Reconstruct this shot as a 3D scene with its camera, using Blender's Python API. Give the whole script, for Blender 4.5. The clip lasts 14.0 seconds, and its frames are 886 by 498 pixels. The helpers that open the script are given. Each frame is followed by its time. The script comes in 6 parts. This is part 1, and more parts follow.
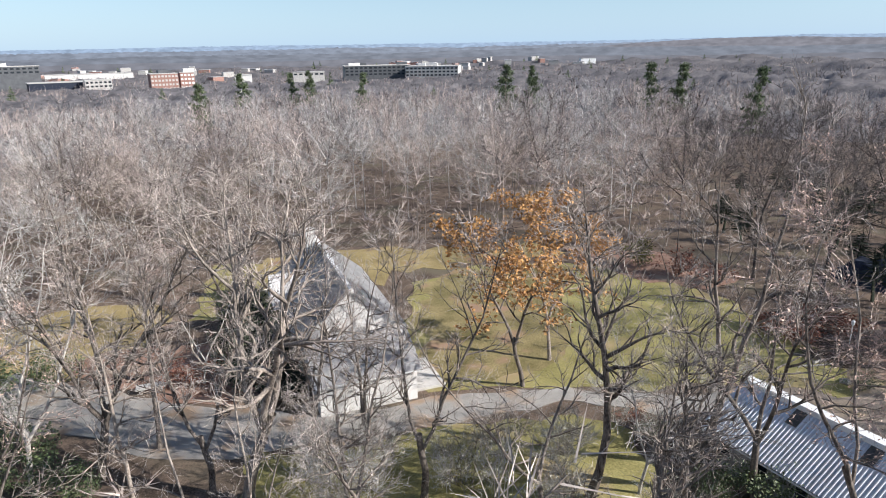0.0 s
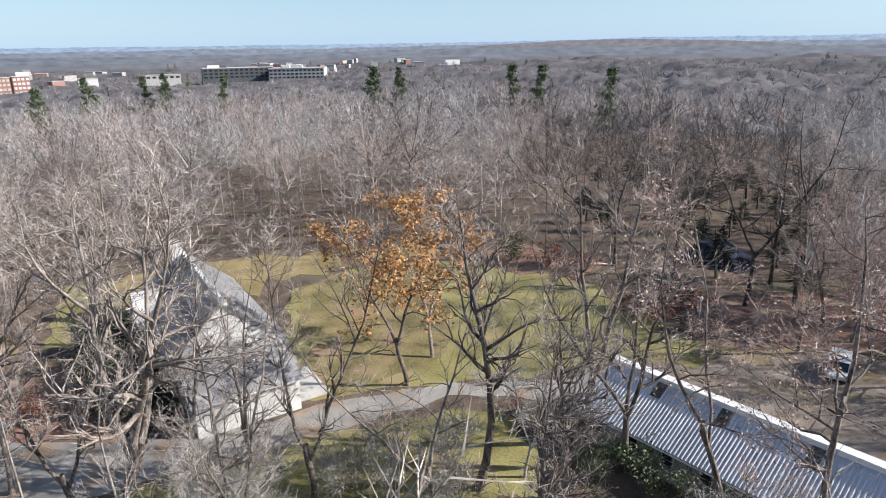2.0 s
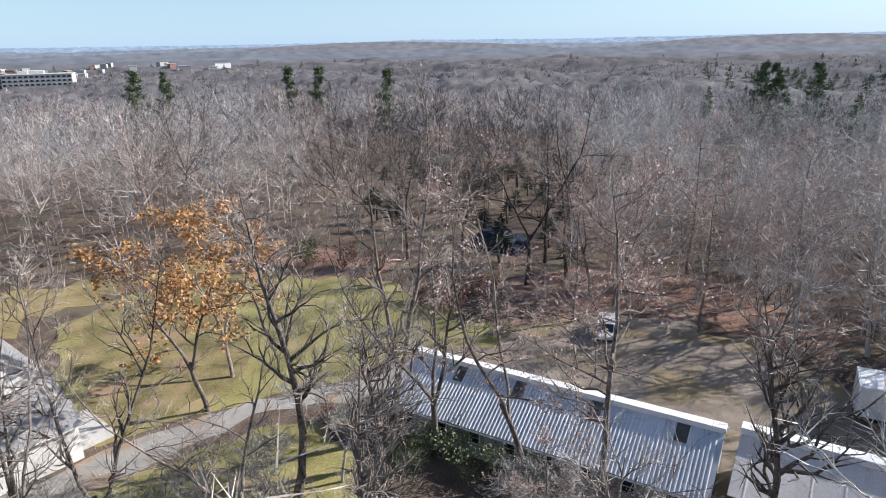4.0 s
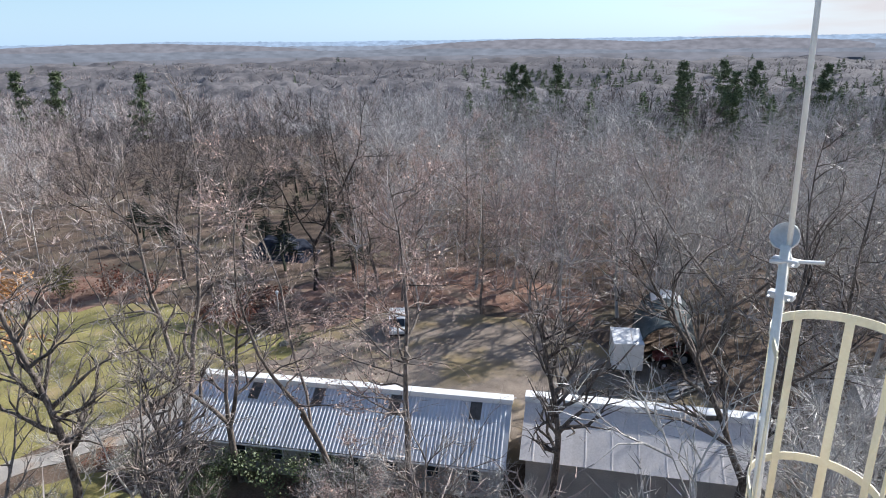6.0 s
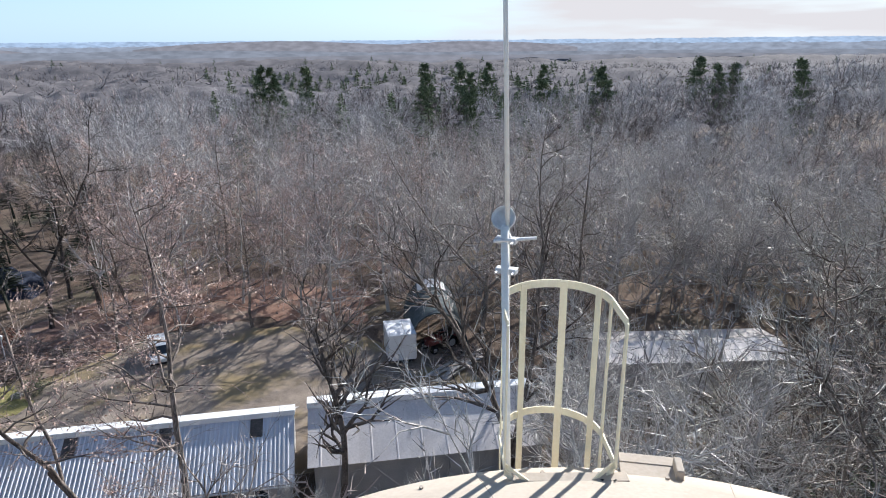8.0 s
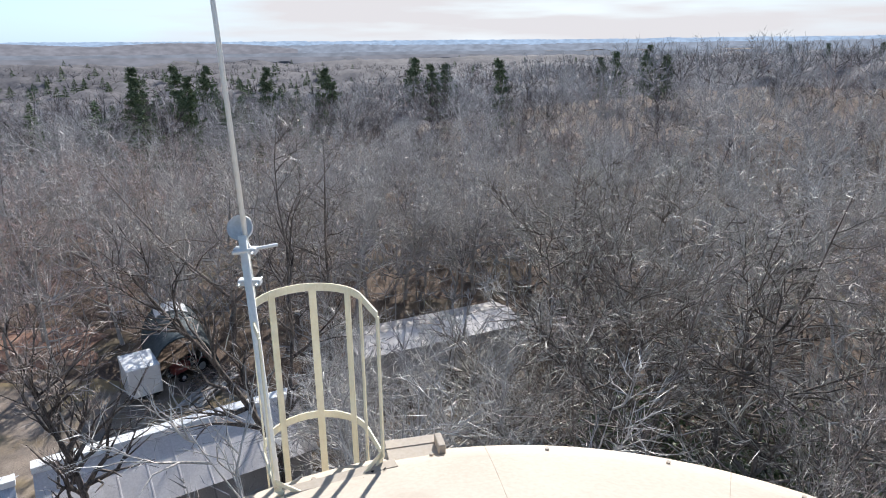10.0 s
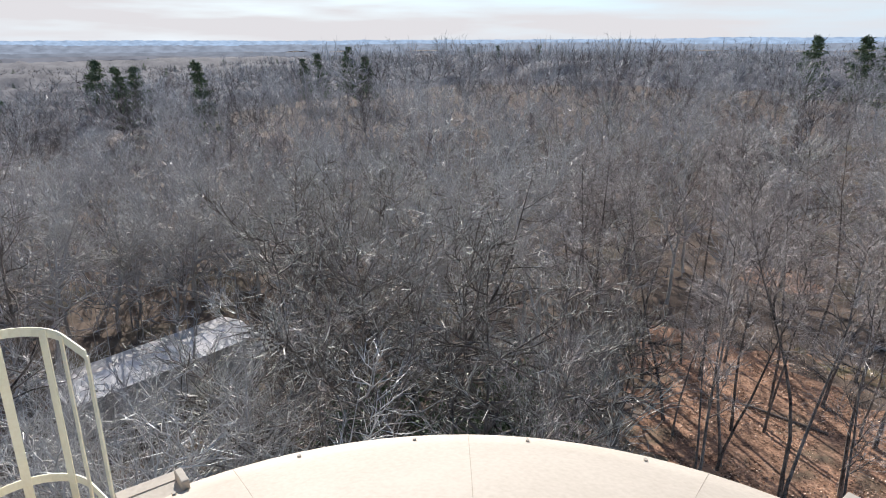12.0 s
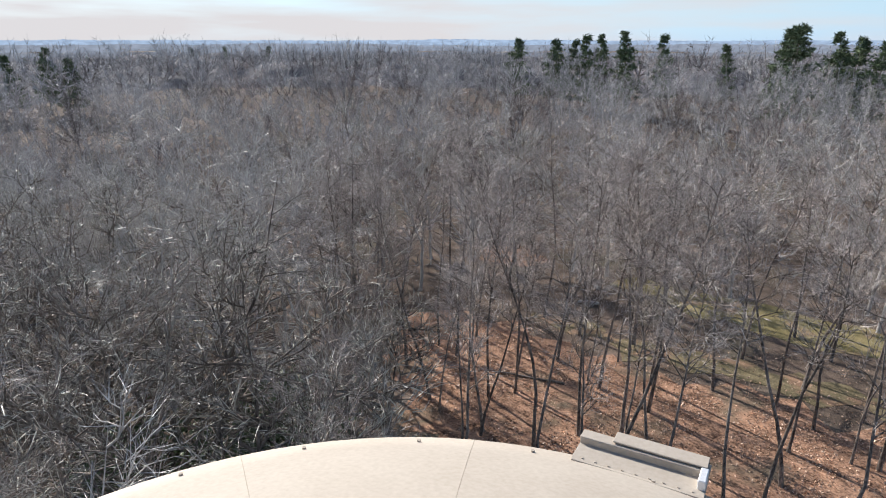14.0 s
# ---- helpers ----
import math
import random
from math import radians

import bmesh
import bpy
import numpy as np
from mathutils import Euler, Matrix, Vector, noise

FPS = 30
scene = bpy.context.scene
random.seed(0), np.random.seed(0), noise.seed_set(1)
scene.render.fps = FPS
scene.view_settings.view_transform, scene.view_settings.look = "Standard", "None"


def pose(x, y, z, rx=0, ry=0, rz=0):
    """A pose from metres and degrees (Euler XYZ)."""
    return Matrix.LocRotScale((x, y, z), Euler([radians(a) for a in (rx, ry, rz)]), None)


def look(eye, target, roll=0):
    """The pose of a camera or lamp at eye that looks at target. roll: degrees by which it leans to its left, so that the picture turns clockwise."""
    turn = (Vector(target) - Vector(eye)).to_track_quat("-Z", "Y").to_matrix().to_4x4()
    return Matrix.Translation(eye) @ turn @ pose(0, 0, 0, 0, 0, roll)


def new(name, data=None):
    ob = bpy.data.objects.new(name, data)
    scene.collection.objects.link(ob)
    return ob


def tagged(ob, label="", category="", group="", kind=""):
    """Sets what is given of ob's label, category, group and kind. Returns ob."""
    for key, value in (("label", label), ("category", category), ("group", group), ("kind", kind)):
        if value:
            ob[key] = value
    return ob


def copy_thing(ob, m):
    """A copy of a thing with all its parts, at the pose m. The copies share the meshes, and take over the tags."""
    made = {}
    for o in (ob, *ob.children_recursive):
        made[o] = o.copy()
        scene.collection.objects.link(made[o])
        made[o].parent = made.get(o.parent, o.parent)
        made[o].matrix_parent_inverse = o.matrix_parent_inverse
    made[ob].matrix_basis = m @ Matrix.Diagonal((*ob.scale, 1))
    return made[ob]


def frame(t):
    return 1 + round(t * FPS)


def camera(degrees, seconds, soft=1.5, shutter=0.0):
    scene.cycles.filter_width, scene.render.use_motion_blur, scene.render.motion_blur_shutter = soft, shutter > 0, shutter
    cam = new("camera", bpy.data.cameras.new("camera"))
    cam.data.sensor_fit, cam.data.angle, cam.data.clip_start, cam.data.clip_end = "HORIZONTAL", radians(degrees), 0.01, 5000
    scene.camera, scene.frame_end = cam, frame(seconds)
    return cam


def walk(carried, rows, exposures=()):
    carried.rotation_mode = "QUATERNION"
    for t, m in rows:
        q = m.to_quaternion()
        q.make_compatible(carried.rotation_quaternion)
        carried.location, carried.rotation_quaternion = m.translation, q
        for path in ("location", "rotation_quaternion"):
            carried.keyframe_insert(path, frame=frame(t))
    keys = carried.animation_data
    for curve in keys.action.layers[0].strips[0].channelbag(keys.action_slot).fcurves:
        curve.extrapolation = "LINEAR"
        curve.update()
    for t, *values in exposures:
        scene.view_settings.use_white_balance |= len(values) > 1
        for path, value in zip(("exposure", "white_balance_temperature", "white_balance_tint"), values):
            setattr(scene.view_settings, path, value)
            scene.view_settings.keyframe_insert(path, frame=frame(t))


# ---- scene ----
EYE = 26.0
cam = camera(68.95, 14.0, soft=1.0)
PATH = [
    (0, -0.05, 0.19, 72.62, 0.99, 3.60),
    (0.5, -0.05, 0.19, 72.61, 0.81, 2.38),
    (1, -0.05, 0.19, 72.62, 0.92, -0.45),
    (1.5, -0.05, 0.19, 72.62, 0.88, -2.63),
    (2, -0.05, 0.19, 72.56, 0.95, -7.79),
    (4.5, -0.05, 0.19, 72.44, 0.94, -31.35),
    (5, -0.05, 0.19, 72.43, 0.83, -36.27),
    (5.5, -0.04, 0.16, 72.39, 0.78, -41.33),
    (6, -0.04, 0.14, 72.39, 0.75, -46.42),
    (6.5, -0.03, 0.10, 72.38, 0.63, -51.55),
    (7, -0.01, 0.04, 72.34, 0.58, -56.93),
    (7.5, -0.01, 0.02, 72.35, 0.51, -62.28),
    (10, -0.00, 0.00, 72.36, 0.46, -91.15),
    (10.5, -0.00, 0.00, 72.35, 0.42, -97.36),
    (11, -0.00, 0.00, 72.32, 0.33, -103.66),
    (11.5, -0.00, 0.00, 72.34, 0.21, -109.89),
    (12, -0.00, 0.00, 72.36, 0.17, -116.19),
    (12.5, -0.00, 0.00, 72.37, 0.07, -122.45),
    (13, -0.00, 0.00, 72.38, 0.08, -127.81),
    (13.5, -0.00, 0.00, 72.42, 0.04, -133.19),
    (14, -0.00, 0.00, 72.42, -0.02, -138.75),
]
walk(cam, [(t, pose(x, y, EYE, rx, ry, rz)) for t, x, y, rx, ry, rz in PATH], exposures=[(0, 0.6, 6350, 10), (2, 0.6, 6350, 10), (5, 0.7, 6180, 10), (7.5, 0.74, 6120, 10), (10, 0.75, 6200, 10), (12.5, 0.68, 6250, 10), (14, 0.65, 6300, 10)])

# ---------------------------------------------------------------- light
SUN_AZ, SUN_EL = 100.0, 29.0          # azimuth clockwise from +y


def way(az, el=0.0):
    a, e = radians(az), radians(el)
    return Vector((math.sin(a) * math.cos(e), math.cos(a) * math.cos(e), math.sin(e)))


world = bpy.data.worlds.new("sky")
scene.world = world
world.use_nodes = True
wn, wl = world.node_tree.nodes, world.node_tree.links
wn.clear()
w_out, w_bg = wn.new("ShaderNodeOutputWorld"), wn.new("ShaderNodeBackground")
w_sky, w_tc, w_map = wn.new("ShaderNodeTexSky"), wn.new("ShaderNodeTexCoord"), wn.new("ShaderNodeMapping")
w_noise, w_ramp, w_mix = wn.new("ShaderNodeTexNoise"), wn.new("ShaderNodeValToRGB"), wn.new("ShaderNodeMixRGB")
w_sky.sky_type, w_sky.sun_disc = "NISHITA", False
w_sky.sun_elevation, w_sky.sun_rotation = radians(SUN_EL), radians(SUN_AZ)
w_sky.altitude, w_sky.air_density, w_sky.dust_density, w_sky.ozone_density = 60, 0.9, 0.2, 1.0
w_map.inputs["Scale"].default_value = (1.5, 1.5, 14.0)
w_map.inputs["Location"].default_value = (0.6, 0.2, 0.0)
w_noise.inputs["Scale"].default_value, w_noise.inputs["Detail"].default_value = 1.6, 6.0
w_ramp.color_ramp.elements[0].position, w_ramp.color_ramp.elements[1].position = 0.74, 1.0
w_mix.inputs["Color2"].default_value = (5.75, 5.5, 5.5, 1)
# thin cloud gathers on the sun's side; pale haze lies along the horizon all round
w_sep, w_side, w_low, w_haze = wn.new("ShaderNodeSeparateXYZ"), wn.new("ShaderNodeMath"), wn.new("ShaderNodeMapRange"), wn.new("ShaderNodeMixRGB")
w_side.operation = "MULTIPLY_ADD"
w_side.inputs[1].default_value = 0.42
w_low.inputs["From Min"].default_value, w_low.inputs["From Max"].default_value = 0.0, 0.17
w_low.inputs["To Min"].default_value, w_low.inputs["To Max"].default_value = 0.8, 0.0
w_haze.inputs["Color2"].default_value = (3.5, 5.4, 7.6, 1)
wl.new(w_tc.outputs["Generated"], w_sep.inputs[0])
w_dot = wn.new("ShaderNodeVectorMath")
w_dot.operation = "DOT_PRODUCT"
w_dot.inputs[1].default_value = way(118)
wl.new(w_tc.outputs["Generated"], w_dot.inputs[0])
wl.new(w_dot.outputs["Value"], w_side.inputs[0])
wl.new(w_noise.outputs["Fac"], w_side.inputs[2])
wl.new(w_sep.outputs["Z"], w_low.inputs["Value"])
w_thin, w_cover = wn.new("ShaderNodeMapRange"), wn.new("ShaderNodeMath")      # the cloud thins out higher up
w_thin.inputs["From Min"].default_value, w_thin.inputs["From Max"].default_value = 0.1, 0.5
w_thin.inputs["To Min"].default_value, w_thin.inputs["To Max"].default_value = 1.0, 0.15
w_cover.operation = "MULTIPLY"
wl.new(w_sep.outputs["Z"], w_thin.inputs["Value"])
wl.new(w_thin.outputs["Result"], w_cover.inputs[1])
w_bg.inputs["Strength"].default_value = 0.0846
wl.new(w_tc.outputs["Generated"], w_map.inputs["Vector"])
wl.new(w_map.outputs["Vector"], w_noise.inputs["Vector"])
wl.new(w_side.outputs[0], w_ramp.inputs["Fac"])
wl.new(w_ramp.outputs["Color"], w_cover.inputs[0])
wl.new(w_cover.outputs[0], w_mix.inputs["Fac"])
wl.new(w_low.outputs["Result"], w_haze.inputs["Fac"])
wl.new(w_sky.outputs["Color"], w_haze.inputs["Color1"])
wl.new(w_haze.outputs["Color"], w_mix.inputs["Color1"])
wl.new(w_mix.outputs["Color"], w_bg.inputs["Color"])
wl.new(w_bg.outputs["Background"], w_out.inputs["Surface"])

sun = new("sun", bpy.data.lights.new("sun", "SUN"))
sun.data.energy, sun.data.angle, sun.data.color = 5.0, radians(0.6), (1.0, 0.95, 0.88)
sun.matrix_world = look(way(SUN_AZ, SUN_EL) * 100, (0, 0, 0))

# ---------------------------------------------------------------- materials


def surface(name, dark, light, scale=4.0, rough=0.85, metal=0.0, bump=0.2, fine=40.0, vary=0.0, island=False, stain=None, stretch=(1, 1, 1)):
    """A surface whose colour wanders between two tones at a coarse and a fine scale (metres), with relief."""
    m = bpy.data.materials.new(name)
    m.use_nodes = True
    n, l = m.node_tree.nodes, m.node_tree.links
    b = n["Principled BSDF"]
    b.inputs["Roughness"].default_value, b.inputs["Metallic"].default_value = rough, metal
    b.inputs["Specular IOR Level"].default_value = 0.5 if rough < 0.6 else 0.25 if rough < 0.8 else 0.05
    tc, mp = n.new("ShaderNodeTexCoord"), n.new("ShaderNodeMapping")
    mp.inputs["Scale"].default_value = stretch
    l.new(tc.outputs["Object"], mp.inputs["Vector"])
    a, f = n.new("ShaderNodeTexNoise"), n.new("ShaderNodeTexNoise")
    a.inputs["Scale"].default_value, a.inputs["Detail"].default_value = scale, 5
    f.inputs["Scale"].default_value, f.inputs["Detail"].default_value = fine, 3
    for t in (a, f):
        l.new(mp.outputs["Vector"], t.inputs["Vector"])
    mid = n.new("ShaderNodeMath")
    mid.operation = "MULTIPLY_ADD"
    l.new(f.outputs["Fac"], mid.inputs[0])
    mid.inputs[1].default_value = 0.5
    half = n.new("ShaderNodeMath")
    half.operation = "MULTIPLY"
    half.inputs[1].default_value = 0.5
    l.new(a.outputs["Fac"], half.inputs[0])
    l.new(half.outputs[0], mid.inputs[2])
    ramp = n.new("ShaderNodeValToRGB")
    ramp.color_ramp.elements[0].position, ramp.color_ramp.elements[1].position = 0.36, 0.64
    ramp.color_ramp.elements[0].color, ramp.color_ramp.elements[1].color = (*dark, 1), (*light, 1)
    l.new(mid.outputs[0], ramp.inputs["Fac"])
    out = ramp.outputs["Color"]
    if stain:
        s, r, mx = n.new("ShaderNodeTexNoise"), n.new("ShaderNodeValToRGB"), n.new("ShaderNodeMixRGB")
        s.inputs["Scale"].default_value, s.inputs["Detail"].default_value = stain[1], 4
        l.new(tc.outputs["Object"], s.inputs["Vector"])
        r.color_ramp.elements[0].position, r.color_ramp.elements[1].position = stain[2], stain[2] + 0.12
        l.new(s.outputs["Fac"], r.inputs["Fac"])
        l.new(r.outputs["Color"], mx.inputs["Fac"])
        l.new(out, mx.inputs["Color1"])
        mx.inputs["Color2"].default_value = (*stain[0], 1)
        out = mx.outputs["Color"]
    if vary:
        src = n.new("ShaderNodeNewGeometry").outputs["Random Per Island"] if island else n.new("ShaderNodeObjectInfo").outputs["Random"]
        rng, hsv = n.new("ShaderNodeMapRange"), n.new("ShaderNodeHueSaturation")
        rng.inputs["To Min"].default_value, rng.inputs["To Max"].default_value = 1 - vary, 1 + vary
        l.new(src, rng.inputs["Value"])
        l.new(rng.outputs["Result"], hsv.inputs["Value"])
        l.new(out, hsv.inputs["Color"])
        out = hsv.outputs["Color"]
    l.new(out, b.inputs["Base Color"])
    if bump:
        bp = n.new("ShaderNodeBump")
        bp.inputs["Strength"].default_value, bp.inputs["Distance"].default_value = bump, 0.05
        l.new(mid.outputs[0], bp.inputs["Height"])
        l.new(bp.outputs["Normal"], b.inputs["Normal"])
    return m


M_BARK = surface("bark", (0.08, 0.067, 0.057), (0.41, 0.35, 0.305), 2.0, 0.85, bump=0.6, fine=14, vary=0.35, stretch=(1, 1, 0.35))
M_BARK_DARK = surface("dark_bark", (0.035, 0.03, 0.027), (0.2, 0.17, 0.15), 2.0, 0.85, bump=0.6, fine=14, vary=0.3, stretch=(1, 1, 0.35))
M_BARK_MID = surface("brown_grey_bark", (0.045, 0.038, 0.033), (0.33, 0.28, 0.245), 2.0, 0.85, bump=0.6, fine=14, vary=0.3, stretch=(1, 1, 0.35))
M_BARK_PALE = surface("pale_bark", (0.33, 0.308, 0.282), (0.6, 0.565, 0.525), 1.2, 0.85, bump=0.4, fine=12, vary=0.15, stretch=(1, 1, 0.4))
M_TWIG = surface("twigs", (0.3, 0.253, 0.228), (0.61, 0.535, 0.485), 0.6, 0.52, bump=0, fine=3, vary=0.5, island=True)
M_TWIG_PALE = surface("pale_twigs", (0.335, 0.322, 0.306), (0.63, 0.608, 0.578), 0.6, 0.5, bump=0, fine=3, vary=0.5, island=True)
# Sun glints are put into this bright, strongly varied twig colour.
M_TWIG_GLINT = surface("glint_twigs", (0.265, 0.247, 0.205), (0.71, 0.675, 0.59), 0.9, 0.58, bump=0, fine=4, vary=0.6, island=True)
M_TWIG_RED = surface("red_brown_twigs", (0.36, 0.25, 0.22), (0.62, 0.475, 0.42), 0.6, 0.45, bump=0, fine=3, vary=0.5, island=True)
M_WOODS = surface("grey_woods", (0.25, 0.237, 0.23), (0.58, 0.55, 0.535), 0.085, 0.65, bump=0, fine=0.22, vary=0.4, island=True)
M_WOODS_BROWN = surface("brown_woods", (0.27, 0.22, 0.2), (0.58, 0.49, 0.45), 0.085, 0.65, bump=0, fine=0.22, vary=0.4, island=True)
# Backlit haze and glints of the sun-side woods are put into this pale tone.
M_WOODS_PALE = surface("hazy_pale_woods", (0.34, 0.322, 0.312), (0.66, 0.63, 0.61), 0.085, 0.65, bump=0, fine=0.22, vary=0.4, island=True)
# Dark tone; for the stand beyond the lawn it carries the dense shade.
M_WOODS_DARK = surface("dark_toned_woods", (0.075, 0.064, 0.06), (0.22, 0.19, 0.18), 0.03, 0.8, bump=0, fine=0.4, vary=0.5, island=True)
M_CANOPY = surface("woods_canopy", (0.098, 0.092, 0.098), (0.2, 0.187, 0.192), 0.02, 0.95, bump=0.5, fine=0.35)
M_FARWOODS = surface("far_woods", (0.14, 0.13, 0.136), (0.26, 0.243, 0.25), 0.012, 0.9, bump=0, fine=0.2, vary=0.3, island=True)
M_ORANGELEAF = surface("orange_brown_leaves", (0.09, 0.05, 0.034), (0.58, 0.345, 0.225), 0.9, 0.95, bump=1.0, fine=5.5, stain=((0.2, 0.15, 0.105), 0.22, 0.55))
M_OAKLEAF = surface("oak_leaves", (0.36, 0.17, 0.06), (0.62, 0.36, 0.14), 1.0, 0.7, bump=0, fine=8, vary=0.35, island=True)
M_LITTER = surface("curled_fallen_leaves", (0.42, 0.25, 0.16), (0.85, 0.61, 0.44), 1.0, 0.45, bump=0, fine=6, vary=0.55, island=True)
M_BEECHLEAF = surface("beech_leaves", (0.36, 0.24, 0.19), (0.66, 0.5, 0.41), 1.0, 0.7, bump=0, fine=8, vary=0.4, island=True)
M_NEEDLES = surface("needles", (0.075, 0.098, 0.055), (0.2, 0.245, 0.14), 0.7, 0.85, bump=0, fine=9, vary=0.5, island=True)
# Near-black green: shade by the house and in the woods put into needle colour.
M_NEEDLES_DARK = surface("shade_dark_needles", (0.018, 0.024, 0.017), (0.055, 0.068, 0.045), 1.5, 0.75, bump=0, fine=9, vary=0.4, island=True)
M_SHRUB = surface("evergreen_leaves", (0.055, 0.075, 0.033), (0.14, 0.18, 0.078), 1.2, 0.55, bump=0, fine=9, vary=0.45, island=True)
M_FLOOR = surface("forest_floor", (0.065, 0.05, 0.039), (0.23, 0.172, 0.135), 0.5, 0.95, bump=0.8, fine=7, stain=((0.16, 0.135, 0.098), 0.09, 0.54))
M_LAWN = surface("lawn_grass", (0.17, 0.155, 0.06), (0.39, 0.345, 0.15), 0.25, 0.9, bump=0.7, fine=7, stain=((0.37, 0.285, 0.165), 0.16, 0.54))
M_DRYLAWN = surface("dry_grass", (0.22, 0.17, 0.08), (0.42, 0.33, 0.17), 0.3, 0.9, bump=0.6, fine=9, stain=((0.3, 0.17, 0.11), 0.2, 0.6))
M_OLIVELAWN = surface("olive_grass", (0.12, 0.105, 0.045), (0.36, 0.29, 0.15), 0.35, 0.9, bump=0.6, fine=8, stain=((0.33, 0.22, 0.15), 0.25, 0.55))
M_THINGRASS = surface("thin_olive_grass", (0.09, 0.076, 0.044), (0.28, 0.225, 0.135), 0.5, 0.95, bump=0.7, fine=7, stain=((0.3, 0.19, 0.125), 0.3, 0.5))
M_DRIVE = surface("driveway_asphalt", (0.25, 0.237, 0.22), (0.45, 0.424, 0.393), 0.6, 0.9, bump=0.3, fine=20, stain=((0.34, 0.25, 0.18), 0.3, 0.52))
M_YARD = surface("gravel_yard", (0.17, 0.139, 0.112), (0.38, 0.316, 0.263), 0.5, 0.95, bump=0.6, fine=14, stain=((0.3, 0.235, 0.14), 0.2, 0.5))
M_TANK = surface("cream_tank_paint", (0.43, 0.366, 0.298), (0.5, 0.436, 0.362), 1.5, 0.78, bump=0.05, fine=30, stain=((0.4, 0.338, 0.275), 1.1, 0.66))
M_SEAM = surface("worn_seam_paint", (0.38, 0.325, 0.265), (0.46, 0.395, 0.32), 6, 0.8, bump=0.05, fine=30)
M_GALV = surface("galvanized_steel", (0.62, 0.63, 0.63), (0.78, 0.78, 0.78), 8, 0.5, 0.25, 0.05, 60)
M_MAST = surface("pale_weathered_galvanized", (0.84, 0.82, 0.76), (0.93, 0.91, 0.85), 7, 0.5, 0.1, 0.05, 50)
M_CAGE = surface("ivory_rail_paint", (0.88, 0.79, 0.56), (0.95, 0.88, 0.67), 6, 0.4, bump=0.08, fine=50)
M_DARK = surface("dark_grime", (0.03, 0.028, 0.025), (0.09, 0.085, 0.08), 9, 0.9, bump=0.4)
M_ROOF_METAL = surface("corrugated_metal_roof", (0.6, 0.62, 0.66), (0.8, 0.82, 0.86), 0.5, 0.38, 0.45, 0.1, 18, vary=0.1, stain=((0.5, 0.49, 0.48), 0.5, 0.62))
M_ROOF_PALE = surface("pale_metal_roof", (0.66, 0.625, 0.61), (0.84, 0.8, 0.785), 0.5, 0.72, 0.0, 0.12, 9, vary=0.06, stain=((0.5, 0.46, 0.43), 0.6, 0.62))
M_CAP = surface("white_ridge_metal", (0.78, 0.78, 0.78), (0.9, 0.9, 0.9), 1, 0.5, bump=0.05)
M_SHEDROOF = surface("chalky_white_roof", (0.7, 0.655, 0.63), (0.84, 0.8, 0.775), 0.5, 0.92, bump=0.1, fine=9, stain=((0.6, 0.55, 0.51), 0.5, 0.6))
M_SHINGLE = surface("grey_roof_shingles", (0.48, 0.47, 0.48), (0.7, 0.69, 0.7), 0.8, 0.85, bump=0.3, fine=22, vary=0.1)
M_CLAP = surface("white_clapboard", (0.66, 0.64, 0.62), (0.8, 0.78, 0.76), 1.2, 0.7, bump=0.1, fine=20, vary=0.05)
M_GREYWALL = surface("grey_barn_wall", (0.34, 0.33, 0.32), (0.5, 0.48, 0.46), 1.0, 0.85, bump=0.2, fine=15)
M_TRIM = surface("white_trim", (0.7, 0.7, 0.7), (0.8, 0.8, 0.8), 5, 0.6, bump=0.05)
M_GLASS = surface("dark_window_glass", (0.02, 0.025, 0.03), (0.05, 0.06, 0.07), 2, 0.08, bump=0)
M_BRICK = surface("dull_red_brick", (0.27, 0.15, 0.125), (0.42, 0.26, 0.22), 2, 0.9, bump=0.3, fine=12)
M_CONCRETE = surface("pale_concrete", (0.45, 0.43, 0.41), (0.62, 0.6, 0.57), 0.6, 0.85, bump=0.2, fine=10)
M_OFFICE = surface("dark_office_cladding", (0.07, 0.075, 0.085), (0.13, 0.135, 0.145), 0.2, 0.5, bump=0.05, fine=2)
M_WHITE = surface("white_vehicle_paint", (0.68, 0.69, 0.7), (0.78, 0.79, 0.8), 3, 0.3, bump=0.03)
M_TARP = surface("green_grey_tarp", (0.05, 0.065, 0.07), (0.1, 0.125, 0.13), 1.5, 0.7, bump=0.5, fine=6)
M_RUST = surface("rusted_red_machinery", (0.12, 0.035, 0.03), (0.32, 0.09, 0.08), 3, 0.7, bump=0.2, fine=20)
M_DARKPANEL = surface("weathered_roof_panel", (0.05, 0.048, 0.045), (0.15, 0.14, 0.13), 3, 0.6, bump=0.1, fine=20)
M_RUBBER = surface("black_rubber", (0.015, 0.015, 0.015), (0.035, 0.035, 0.035), 5, 0.85, bump=0.1)
M_BLUETARP = surface("dark_blue_tarp", (0.02, 0.024, 0.038), (0.055, 0.064, 0.09), 1.2, 0.85, bump=0.4, fine=8)
M_REDLEAF = surface("red_brown_leaves", (0.15, 0.086, 0.065), (0.4, 0.258, 0.198), 0.8, 0.95, bump=0.8, fine=6, stain=((0.32, 0.245, 0.19), 0.3, 0.52))
M_REDBUSH = surface("red_brown_foliage", (0.14, 0.05, 0.035), (0.34, 0.16, 0.11), 1.0, 0.75, bump=0, fine=8, vary=0.35, island=True)
M_OLIVE = surface("olive_foliage", (0.09, 0.09, 0.03), (0.22, 0.2, 0.08), 1.0, 0.7, bump=0, fine=8, vary=0.35, island=True)
M_STONE = surface("field_stone", (0.22, 0.2, 0.19), (0.46, 0.43, 0.4), 2, 0.9, bump=0.5, fine=14, vary=0.2)


